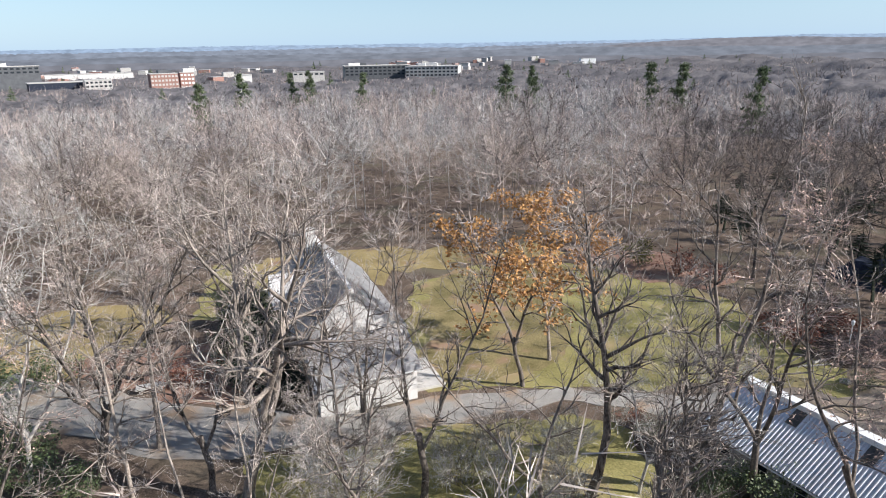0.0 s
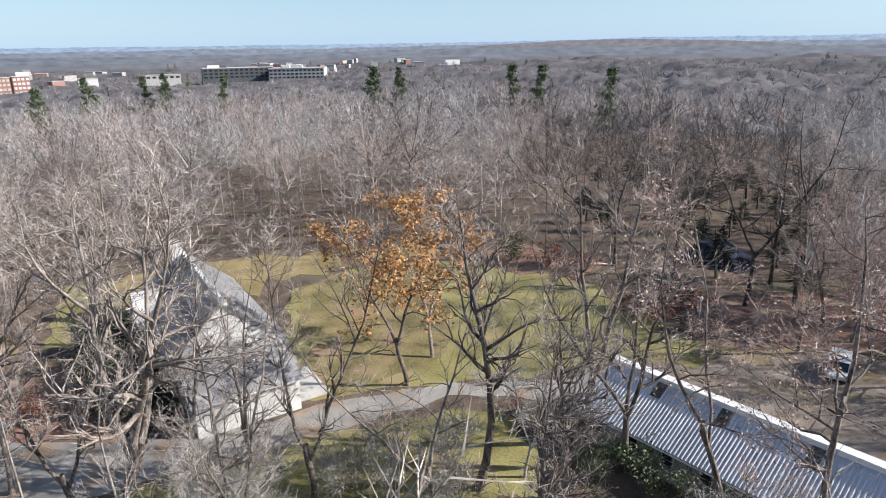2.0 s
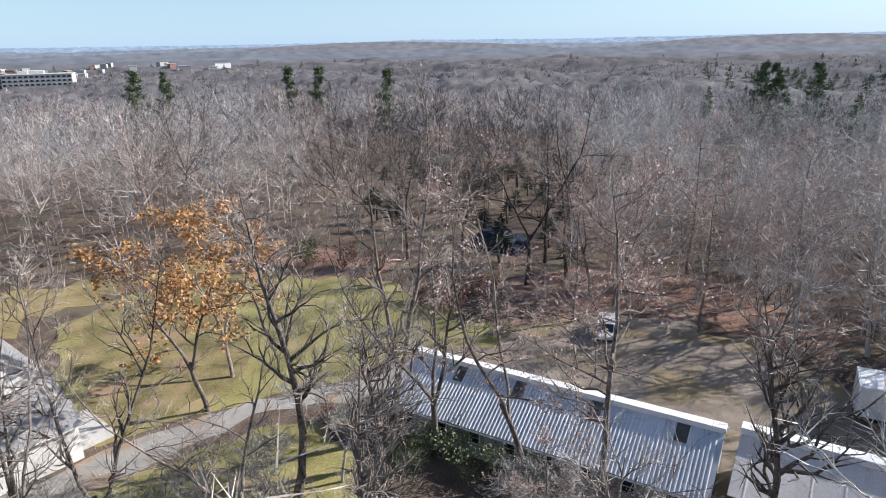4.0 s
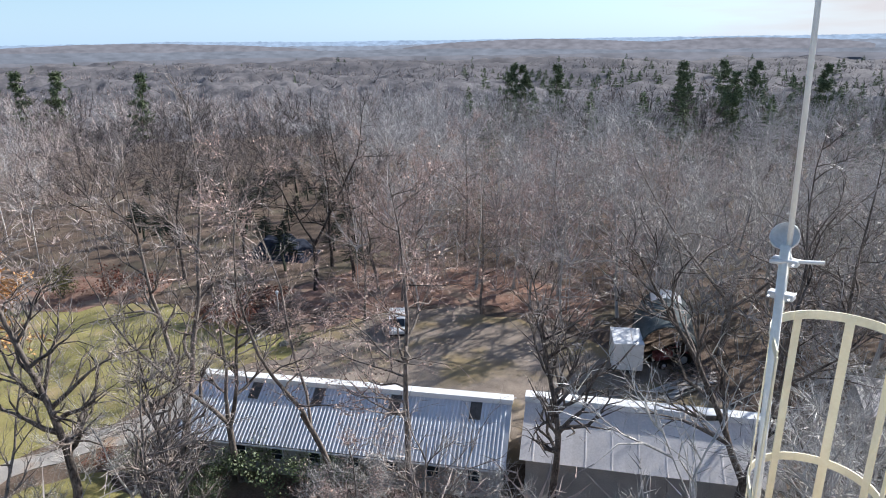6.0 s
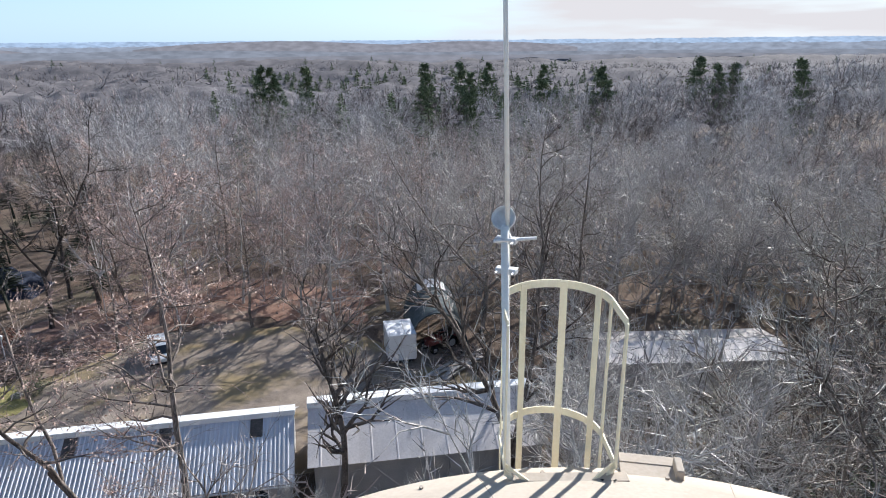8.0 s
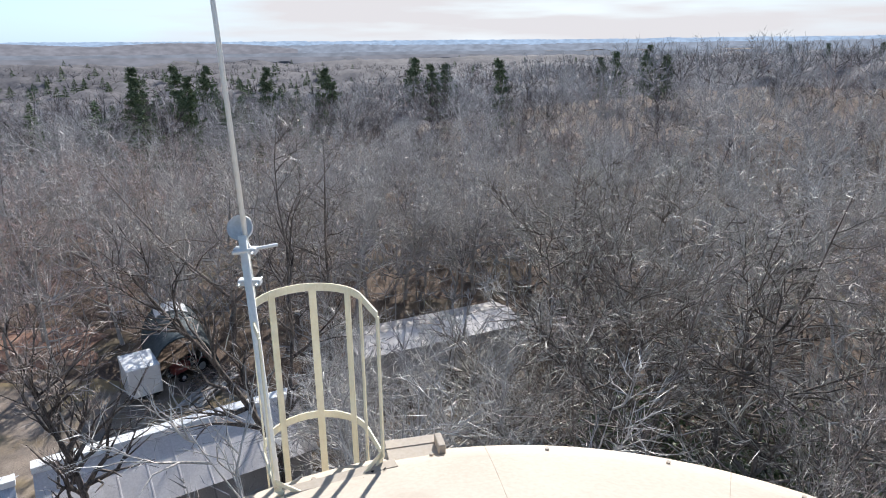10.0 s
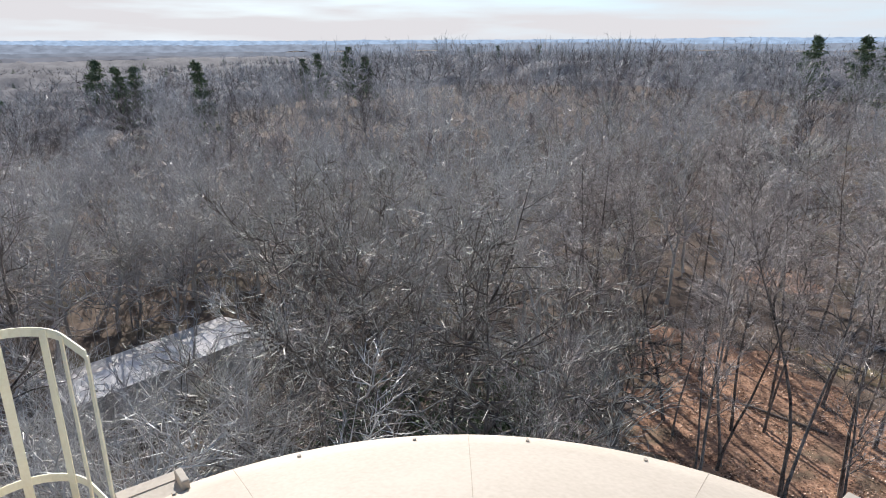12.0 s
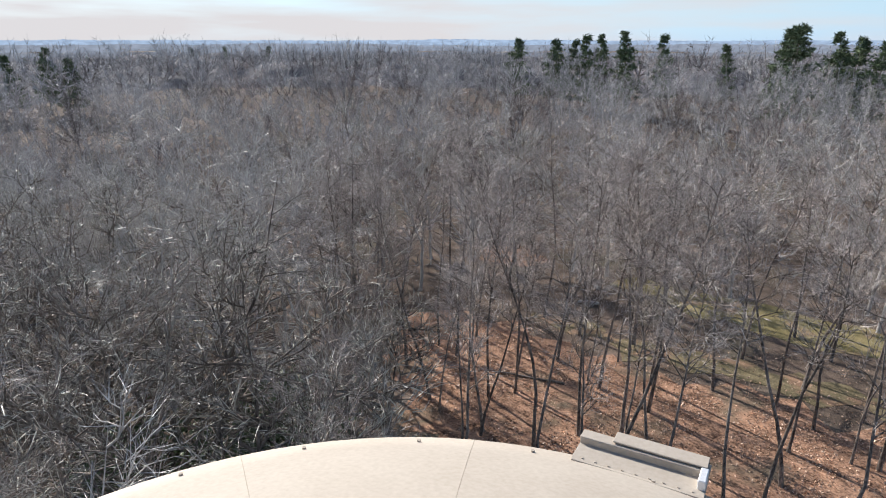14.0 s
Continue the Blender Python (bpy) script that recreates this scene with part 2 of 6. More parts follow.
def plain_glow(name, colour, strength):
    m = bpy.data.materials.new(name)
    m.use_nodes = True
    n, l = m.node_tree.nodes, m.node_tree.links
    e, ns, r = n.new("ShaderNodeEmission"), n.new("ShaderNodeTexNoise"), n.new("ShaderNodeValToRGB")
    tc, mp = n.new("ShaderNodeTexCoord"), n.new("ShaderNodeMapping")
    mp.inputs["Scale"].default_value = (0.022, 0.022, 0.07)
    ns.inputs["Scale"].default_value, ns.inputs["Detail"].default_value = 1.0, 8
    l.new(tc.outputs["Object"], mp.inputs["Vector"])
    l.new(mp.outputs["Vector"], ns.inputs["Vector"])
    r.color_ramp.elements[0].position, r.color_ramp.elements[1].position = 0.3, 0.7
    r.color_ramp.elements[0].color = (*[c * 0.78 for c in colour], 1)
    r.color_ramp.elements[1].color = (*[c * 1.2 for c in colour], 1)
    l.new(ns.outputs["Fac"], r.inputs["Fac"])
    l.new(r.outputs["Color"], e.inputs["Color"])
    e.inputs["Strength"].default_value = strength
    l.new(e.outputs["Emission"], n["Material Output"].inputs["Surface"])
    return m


# Distance haze is put into these colours, and the hills glow by themselves.
M_FARHILL = plain_glow("far_haze_blue_hills", (0.26, 0.335, 0.45), 1.0)
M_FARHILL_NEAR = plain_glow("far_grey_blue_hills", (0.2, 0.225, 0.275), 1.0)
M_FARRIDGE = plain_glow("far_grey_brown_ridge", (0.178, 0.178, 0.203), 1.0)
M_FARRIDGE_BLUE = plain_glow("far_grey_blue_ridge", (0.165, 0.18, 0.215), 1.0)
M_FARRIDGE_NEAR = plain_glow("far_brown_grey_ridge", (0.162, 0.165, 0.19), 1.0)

# ---------------------------------------------------------------- mesh helpers


def big_mesh(name, verts, tris, mat):
    """A mesh of many triangles from arrays."""
    me = bpy.data.meshes.new(name)
    verts, tris = np.asarray(verts, np.float32), np.asarray(tris, np.int32)
    me.vertices.add(len(verts))
    me.vertices.foreach_set("co", verts.ravel())
    me.loops.add(tris.size)
    me.loops.foreach_set("vertex_index", tris.ravel())
    me.polygons.add(len(tris))
    me.polygons.foreach_set("loop_start", np.arange(0, tris.size, 3, dtype=np.int32))
    me.polygons.foreach_set("loop_total", np.full(len(tris), 3, np.int32))
    me.materials.append(mat)
    me.update(calc_edges=True)
    me.validate()
    return me


def under(ob, parent):
    ob.parent = parent
    return ob


def part(name, bm, material, parent=None, label="", smooth=False):
    """Links a bmesh as one mesh object under a thing or a part."""
    me = bpy.data.meshes.new(name)
    bm.to_mesh(me)
    bm.free()
    me.materials.append(material)
    if smooth:
        me.polygons.foreach_set("use_smooth", [True] * len(me.polygons))
    ob = new(name, me)
    if parent:
        ob.parent = parent
    return tagged(ob, label)


def box(bm, centre, size, turn=0.0, bevel=0.0):
    m = Matrix.Translation(centre) @ Matrix.Rotation(turn, 4, "Z") @ Matrix.Diagonal((*size, 1))
    r = bmesh.ops.create_cube(bm, size=1.0, matrix=m)
    if bevel:
        edges = list({e for v in r["verts"] for e in v.link_edges})
        bmesh.ops.bevel(bm, geom=edges, offset=bevel, segments=1, affect="EDGES")
    return bm


def boxed(centre, size, turn=0.0, bevel=0.0):
    return box(bmesh.new(), centre, size, turn, bevel)


def rod(bm, a, b, ra, rb=None, sides=10):
    a, b = Vector(a), Vector(b)
    d = b - a
    m = Matrix.Translation((a + b) / 2) @ d.to_track_quat("Z", "Y").to_matrix().to_4x4()
    bmesh.ops.create_cone(bm, cap_ends=True, segments=sides, radius1=ra, radius2=ra if rb is None else rb, depth=d.length, matrix=m)
    return bm


def prism(bm, outline, z0, z1):
    """An upright prism over a plan outline."""
    low = [bm.verts.new((x, y, z0)) for x, y in outline]
    top = [bm.verts.new((x, y, z1)) for x, y in outline]
    bm.faces.new(top)
    bm.faces.new(list(reversed(low)))
    n = len(outline)
    for i in range(n):
        bm.faces.new((low[i], low[(i + 1) % n], top[(i + 1) % n], top[i]))
    bmesh.ops.recalc_face_normals(bm, faces=bm.faces[:])
    return bm


def empty(name, m=None):
    ob = new(name)
    ob.empty_display_size = 0.3
    if m is not None:
        ob.matrix_world = m
    return ob


def smooth_step(x, a, b):
    t = np.clip((np.asarray(x, float) - a) / (b - a), 0, 1)
    return t * t * (3 - 2 * t)


def inside(x, y, poly):
    hit = False
    j = len(poly) - 1
    for i in range(len(poly)):
        (xi, yi), (xj, yj) = poly[i], poly[j]
        if (yi > y) != (yj > y) and x < (xj - xi) * (y - yi) / (yj - yi) + xi:
            hit = not hit
        j = i
    return hit


# ---------------------------------------------------------------- ground


def ground_z(x, y):
    """Height of the land: a flat hilltop, lower woods round it, hills far off."""
    x, y = np.asarray(x, float), np.asarray(y, float)
    r, az = np.hypot(x, y), np.degrees(np.arctan2(x, y))
    valley = np.interp(r, [0, 85, 200, 400, 900, 2200, 4900], [0, 0, -6, -15, -21, -20, -24])
    plateau = np.interp(r, [0, 85, 150, 260, 600, 1500, 4900], [0, 0, 5, 10, -3, -14, -10])
    w = np.where(az > 0, 1 - smooth_step(az, 74, 120), 1 - smooth_step(-az, 80, 130))
    wave = 2.2 * np.sin(x / 95 + 1.3) * np.sin(y / 120) * smooth_step(r, 110, 350)
    roll = 7.5 * np.sin(x / 66 + 2.1 * np.sin(y / 150) + 0.6) * np.cos(y / 78 + 1.8 * np.sin(x / 170)) + 4 * np.sin((x + 0.7 * y) / 41 + np.sin(y / 90))
    roll = roll * (0.22 + 0.78 * smooth_step(az, -8, 10)) * smooth_step(r, 240, 620)
    return valley * w + plateau * (1 - w) + wave + roll


def polar_sheet(radii, steps, lift, a0=-180.0, a1=180.0):
    az = np.radians(np.linspace(a0, a1, steps + 1))
    rr, aa = np.meshgrid(np.asarray(radii, float), az, indexing="ij")
    x, y = rr * np.sin(aa), rr * np.cos(aa)
    z = lift(x, y, rr)
    verts = np.stack([x, y, z], -1).reshape(-1, 3)
    n = steps + 1
    i = np.arange(len(radii) - 1)[:, None] * n + np.arange(steps)[None, :]
    i = i.ravel()
    tris = np.concatenate([np.stack([i, i + n + 1, i + n], -1), np.stack([i, i + 1, i + n + 1], -1)])
    return verts, tris


radii = np.concatenate([[0.5], np.linspace(4, 96, 24), np.geomspace(104, 4900, 52)])
v, t = polar_sheet(radii, 180, lambda x, y, r: ground_z(x, y))
ground = new("ground", big_mesh("ground", v, t, M_FLOOR))
tagged(ground, "brown leaf-littered ground under bare woods", "ground", kind="structure")


def patch(name, outline, material, z, label, category, wobble=0.5, seed=1):
    """A thin irregular sheet of another ground cover on the flat hilltop."""
    rnd = random.Random(seed)
    pts = []
    for i, p in enumerate(outline):
        q = outline[(i + 1) % len(outline)]
        n = max(2, int(math.dist(p, q) / 1.2))
        for k in range(n):
            f = k / n
            w = wobble * noise.noise(Vector((p[0] + (q[0] - p[0]) * f, p[1] + (q[1] - p[1]) * f, seed)) * 0.35) + rnd.uniform(-0.15, 0.15) * wobble
            d = Vector((q[0] - p[0], q[1] - p[1])).normalized()
            pts.append((p[0] + (q[0] - p[0]) * f - d.y * w * 2, p[1] + (q[1] - p[1]) * f + d.x * w * 2))
    bm = bmesh.new()
    prism(bm, pts, -0.2, z)
    bmesh.ops.triangulate(bm, faces=bm.faces[:])
    return tagged(part(name, bm, material), label, category, kind="structure")


YARD = [(15, 41), (20, 47), (30, 48), (40, 47), (46, 42), (47, 30), (48, 18), (40, 8), (34, 12), (26, 26)]
LAWN = [(-4.5, 45.2), (4, 46.6), (14, 46.8), (20, 46.6), (29.5, 45.8), (30, 50), (28, 58), (25, 66), (21, 71), (15.5, 76), (8, 77), (-2, 76), (-8, 70), (-8, 58)]
WEST_LAWN = [(-4, 47.5), (3, 49), (7, 52), (9, 58), (8, 66), (10, 74), (6, 76), (-2, 75), (-7, 70), (-7, 58)]
FAR_FIELD = [(-28, 70), (-20, 62), (-14, 70), (-9, 73), (0, 79), (9, 80), (8, 84), (-6, 84.5), (-20, 82.5), (-29, 79)]
NEAR_LAWN = [(-13, 29), (-16, 36), (-11, 37.4), (-8, 38.1), (-2, 40.6), (5, 42.4), (9, 41.4), (11.5, 36), (9, 30), (0, 27)]
DRIVE = [(-44, 40), (-40, 47), (-32, 45), (-23, 42.7), (-14.2, 41.7), (-9, 42.4), (-2.6, 44.6), (6.4, 46.1), (14.6, 45.7), (21, 45.6), (19, 43.4), (15, 42.9), (6, 43.7), (-2.4, 41.0), (-8.5, 38.3), (-11.6, 37.6), (-19.6, 35.6), (-30, 38)]
BACK_LAWN = [(-30, 58), (-20, 60), (-19, 78), (-34, 76)]
DRY_LAWN = [(-47, 44.5), (-37, 45), (-31, 49), (-32, 58), (-35, 63), (-44, 62), (-50, 54)]
SIDE_LAWN = [(0, -63), (6, -61.5), (14, -61.5), (24, -62), (31, -64), (30, -68.5), (18, -69), (6, -68.5), (0, -67)]
patch("gravel_yard", YARD, M_YARD, 0.02, "grey-brown gravel yard behind the long barn", "yard", 0.8, 2)
patch("lawn", LAWN, M_LAWN, 0.03, "patchy green lawn with leaf-strewn edges", "lawn", 0.8, 3)
patch("lawn", WEST_LAWN, M_OLIVELAWN, 0.036, "tan and olive lawn under leafless trees", "lawn", 1.3, 16)
patch("lawn", FAR_FIELD, M_DRYLAWN, 0.032, "tan and olive dry field beyond the lawn", "field", 1.6, 17)
patch("lawn", NEAR_LAWN, M_LAWN, 0.03, "thin green lawn under bare trees", "lawn", 0.8, 4)
patch("lawn", BACK_LAWN, M_LAWN, 0.03, "yellow-green lawn behind the house", "lawn", 0.8, 5)
patch("lawn", DRY_LAWN, M_DRYLAWN, 0.03, "tan dry lawn strewn with brown leaves", "lawn", 0.8, 6)
patch("lawn", SIDE_LAWN, M_OLIVELAWN, 0.03, "shaded green lawn striped by tree shadows", "lawn", 0.8, 7)
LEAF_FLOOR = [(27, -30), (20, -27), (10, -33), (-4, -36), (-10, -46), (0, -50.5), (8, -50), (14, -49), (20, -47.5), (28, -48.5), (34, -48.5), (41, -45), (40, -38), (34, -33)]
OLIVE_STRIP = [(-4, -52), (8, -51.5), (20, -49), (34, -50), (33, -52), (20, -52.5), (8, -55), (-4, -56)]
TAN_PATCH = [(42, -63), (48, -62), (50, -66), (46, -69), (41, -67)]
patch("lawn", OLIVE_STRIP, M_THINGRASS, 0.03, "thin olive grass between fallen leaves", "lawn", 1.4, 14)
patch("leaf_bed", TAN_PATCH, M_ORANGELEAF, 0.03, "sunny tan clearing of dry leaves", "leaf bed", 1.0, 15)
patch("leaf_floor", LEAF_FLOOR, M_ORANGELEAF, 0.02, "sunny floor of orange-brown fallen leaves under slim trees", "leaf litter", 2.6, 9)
patch("road", DRIVE, M_DRIVE, 0.05, "worn grey asphalt driveway with leaf-covered verges", "driveway", 0.6, 8)

# far hills that close the view, one range behind another, self-lit with haze in the colour


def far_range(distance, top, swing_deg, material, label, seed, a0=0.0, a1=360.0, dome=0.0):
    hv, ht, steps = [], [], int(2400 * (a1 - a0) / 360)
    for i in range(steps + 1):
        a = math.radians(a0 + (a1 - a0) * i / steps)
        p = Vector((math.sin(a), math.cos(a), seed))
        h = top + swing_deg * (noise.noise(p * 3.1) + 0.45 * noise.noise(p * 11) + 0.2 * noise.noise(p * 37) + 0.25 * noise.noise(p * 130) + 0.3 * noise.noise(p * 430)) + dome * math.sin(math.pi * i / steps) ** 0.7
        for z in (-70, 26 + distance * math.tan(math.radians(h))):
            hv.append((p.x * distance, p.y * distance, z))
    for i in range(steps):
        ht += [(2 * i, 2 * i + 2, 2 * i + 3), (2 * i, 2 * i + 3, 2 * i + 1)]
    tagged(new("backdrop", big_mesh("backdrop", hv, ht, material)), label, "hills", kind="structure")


far_range(4930, 0.33, 0.13, M_FARHILL, "low wooded hills on the horizon, haze-blue and self-lit", 1)
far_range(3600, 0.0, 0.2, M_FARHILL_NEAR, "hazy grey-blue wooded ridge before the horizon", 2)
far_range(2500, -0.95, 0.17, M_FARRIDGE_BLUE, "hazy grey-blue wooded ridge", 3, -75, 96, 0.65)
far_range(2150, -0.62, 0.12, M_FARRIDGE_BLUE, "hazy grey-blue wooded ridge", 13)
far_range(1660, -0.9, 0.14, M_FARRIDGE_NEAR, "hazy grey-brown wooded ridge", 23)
far_range(3300, -0.35, 0.09, M_FARRIDGE, "hazy grey-brown wooded hill under the horizon", 4, 43, 67, 0.66)
far_range(3450, -0.35, 0.09, M_FARRIDGE, "hazy grey-brown wooded hill under the horizon", 5, 61, 79, 0.6)
far_range(3400, -0.35, 0.09, M_FARRIDGE, "hazy grey-brown wooded hill under the horizon", 6, 8, 36, 0.66)

# ---------------------------------------------------------------- trees


class Wood:
    """Collects tubes and slivers of one tree part."""

    def __init__(self):
        self.v, self.f = [], []

    def tube(self, pts, rad, sides):
        base = len(self.v)
        for i, p in enumerate(pts):
            d = (pts[min(i + 1, len(pts) - 1)] - pts[max(i - 1, 0)]).normalized()
            s = d.cross(Vector((0.31, 0.93, 0.17))).normalized()
            u = d.cross(s)
            for k in range(sides):
                a = 2 * math.pi * k / sides
                self.v.append(p + (s * math.cos(a) + u * math.sin(a)) * rad[i])
        for i in range(len(pts) - 1):
            for k in range(sides):
                a, b = base + i * sides + k, base + i * sides + (k + 1) % sides
                self.f.append((a, b, b + sides))
                self.f.append((a, b + sides, a + sides))

    def sliver(self, p, q, w, rnd):
        side = (q - p).cross(Vector((rnd.gauss(0, 1), rnd.gauss(0, 1), rnd.gauss(0, 1)))).normalized() * w
        n = len(self.v)
        self.v += [p - side, p + side, q]
        self.f.append((n, n + 1, n + 2))

    def leaf(self, p, size, rnd):
        a = Vector((rnd.gauss(0, 1), rnd.gauss(0, 1), rnd.gauss(0, 0.6))).normalized() * size
        b = a.cross(Vector((rnd.gauss(0, 1), rnd.gauss(0, 1), rnd.gauss(0, 1)))).normalized() * size * 0.55
        n = len(self.v)
        self.v += [p - a, p - b, p + a, p + b]
        self.f += [(n, n + 1, n + 2), (n, n + 2, n + 3)]

    def arrays(self):
        return np.array([tuple(x) for x in self.v], np.float32).reshape(-1, 3), np.array(self.f, np.int32).reshape(-1, 3)


def limb_line(p, d, length, n, rnd, rise=0.12, wander=0.12):
    pts = [p.copy()]
    d = d.normalized()
    for i in range(n):
        d = (d + Vector((rnd.gauss(0, wander), rnd.gauss(0, wander), rnd.gauss(0, wander) + rise))).normalized()
        pts.append(pts[-1] + d * length / n)
    return pts


def at_line(pts, f):
    k = min(int(f * (len(pts) - 1)), len(pts) - 2)
    g = f * (len(pts) - 1) - k
    return pts[k].lerp(pts[k + 1], g), (pts[k + 1] - pts[k]).normalized()


def swing(d, angle, rnd):
    side = d.cross(Vector((rnd.gauss(0, 1), rnd.gauss(0, 1), rnd.gauss(0, 1)))).normalized()
    return (d * math.cos(angle) + side * math.sin(angle)).normalized()


def grow_tree(seed, height, spread, girth, forks=1, limbs=20, subs=7, twigs=7, first=0.3, lean=0.05, leaf=0, leaf_size=0.09, fat=1.25, rise=(0.0, 0.75), crook=0.24, tilt=(0.35, 0.85), fine=2):
    """A bare broadleaf tree: wood (trunk, leaders, limbs, boughs), twigs and, if wanted, clinging leaves."""
    rnd = random.Random(seed)
    trunk, twig, leaves = Wood(), Wood(), Wood()
    stems = []
    base = limb_line(Vector((0, 0, -0.3)), Vector((rnd.gauss(0, lean), rnd.gauss(0, lean), 1)), height * (0.95 if forks == 1 else rnd.uniform(0.2, 0.34)), 8, rnd, 0.05, 0.07)
    if forks == 1:
        trunk.tube(base, [girth * (1.3 if i == 0 else 1) * (1 - i / 8.4) ** 0.85 for i in range(9)], 7)
        stems.append((base, girth, first))
    else:
        trunk.tube(base, [girth * (1.3 if i == 0 else 1) * (1 - 0.25 * i / 8) for i in range(9)], 7)
        turn = rnd.uniform(0, 6.283)
        for k in range(forks):
            a = turn + 2 * math.pi * (k + rnd.uniform(0, 0.5)) / forks
            out = rnd.uniform(*tilt) * spread / 5.5
            p = at_line(base, rnd.uniform(0.75, 0.999))[0]
            line = limb_line(p, Vector((math.cos(a) * out, math.sin(a) * out, 1)), (height - p.z) * rnd.uniform(0.85, 1.1) * math.hypot(1, out * 0.8), 8, rnd, 0.075, 0.11)
            g = girth * rnd.uniform(0.5, 0.72)
            trunk.tube(line, [g * (1 - i / 8.5) ** 0.9 for i in range(9)], 5)
            stems.append((line, g, 0.14))
    for line, g, start in stems:
        n = max(6, limbs // len(stems))
        for i in range(n):
            f = start + (0.98 - start) * (i + rnd.uniform(0, 0.9)) / n
            p, d = at_line(line, f)
            reach = spread * max(0.16, 1 - ((f - 0.4) / 0.62) ** 2) ** 0.5 * rnd.uniform(0.5, 1.15) * (1.0 if forks == 1 else 0.8)
            a = rnd.uniform(0, 2 * math.pi)
            away = Vector((p.x - base[-1].x, p.y - base[-1].y, 0)) if forks > 1 else Vector((0, 0, 0))
            out = Vector((math.cos(a), math.sin(a), rnd.uniform(*rise))) + away.normalized() * 0.6
            bl = limb_line(p, out, reach, 5, rnd, 0.055, crook)
            r0 = max(0.028, g * (1 - f) ** 0.8 * 0.55) * fat
            trunk.tube(bl, [r0 * (1 - j / 5.8) for j in range(6)], 4 if r0 > 0.07 else 3)
            for s in range(subs):
                fs = 0.15 + 0.84 * (s + rnd.random()) / subs
                q, e = at_line(bl, fs)
                sl = limb_line(q, swing(e, rnd.uniform(0.4, 0.95), rnd) + Vector((0, 0, 0.15)), reach * rnd.uniform(0.25, 0.5) * (1.15 - 0.5 * fs) + 0.35, 2, rnd, 0.08, 0.3)
                r1 = max(0.012, r0 * 0.42 * (1 - fs * 0.6)) * fat
                if r1 > 0.022:
                    trunk.tube(sl, [r1, r1 * 0.7, r1 * 0.2], 3)
                else:
                    trunk.tube(sl[:2], [r1, r1 * 0.7], 3)
                    twig.sliver(sl[1], sl[2], r1 * 0.7, rnd)
                for w in range(twigs):
                    c, h = at_line(sl, min(0.999, 0.15 + 0.85 * (w + rnd.random()) / twigs))
                    h = (swing(h, rnd.uniform(0.3, 1.0), rnd) + Vector((0, 0, 0.05))).normalized()
                    ln = rnd.uniform(0.5, 1.35)
                    e1 = c + h * ln
                    twig.sliver(c, e1, 0.0095 * fat, rnd)
                    for _ in range(fine):
                        cc = c.lerp(e1, rnd.uniform(0.15, 0.8))
                        twig.sliver(cc, cc + (swing(h, rnd.uniform(0.3, 0.8), rnd) + Vector((0, 0, 0.1))) * ln * rnd.uniform(0.35, 0.75), 0.0065 * fat, rnd)
                    if leaf and rnd.random() < leaf:
                        for _ in range(4):
                            leaves.leaf(c.lerp(e1, rnd.random()) + Vector((rnd.gauss(0, 0.12), rnd.gauss(0, 0.12), rnd.gauss(0, 0.12))), leaf_size * rnd.uniform(0.7, 1.3), rnd)
    return trunk, twig, leaves


def tree_thing(name, grown, label, category="tree", bark=None, twig_mat=None, leaf_mat=None):
    top = empty(name)
    for pn, w, m in zip(("trunk", "crown", "foliage"), grown, (bark or M_BARK, twig_mat or M_TWIG, leaf_mat)):
        if w.f:
            under(new(pn, big_mesh(pn, *w.arrays(), m)), top)
    return tagged(top, label, category, "bare trees round the tank")


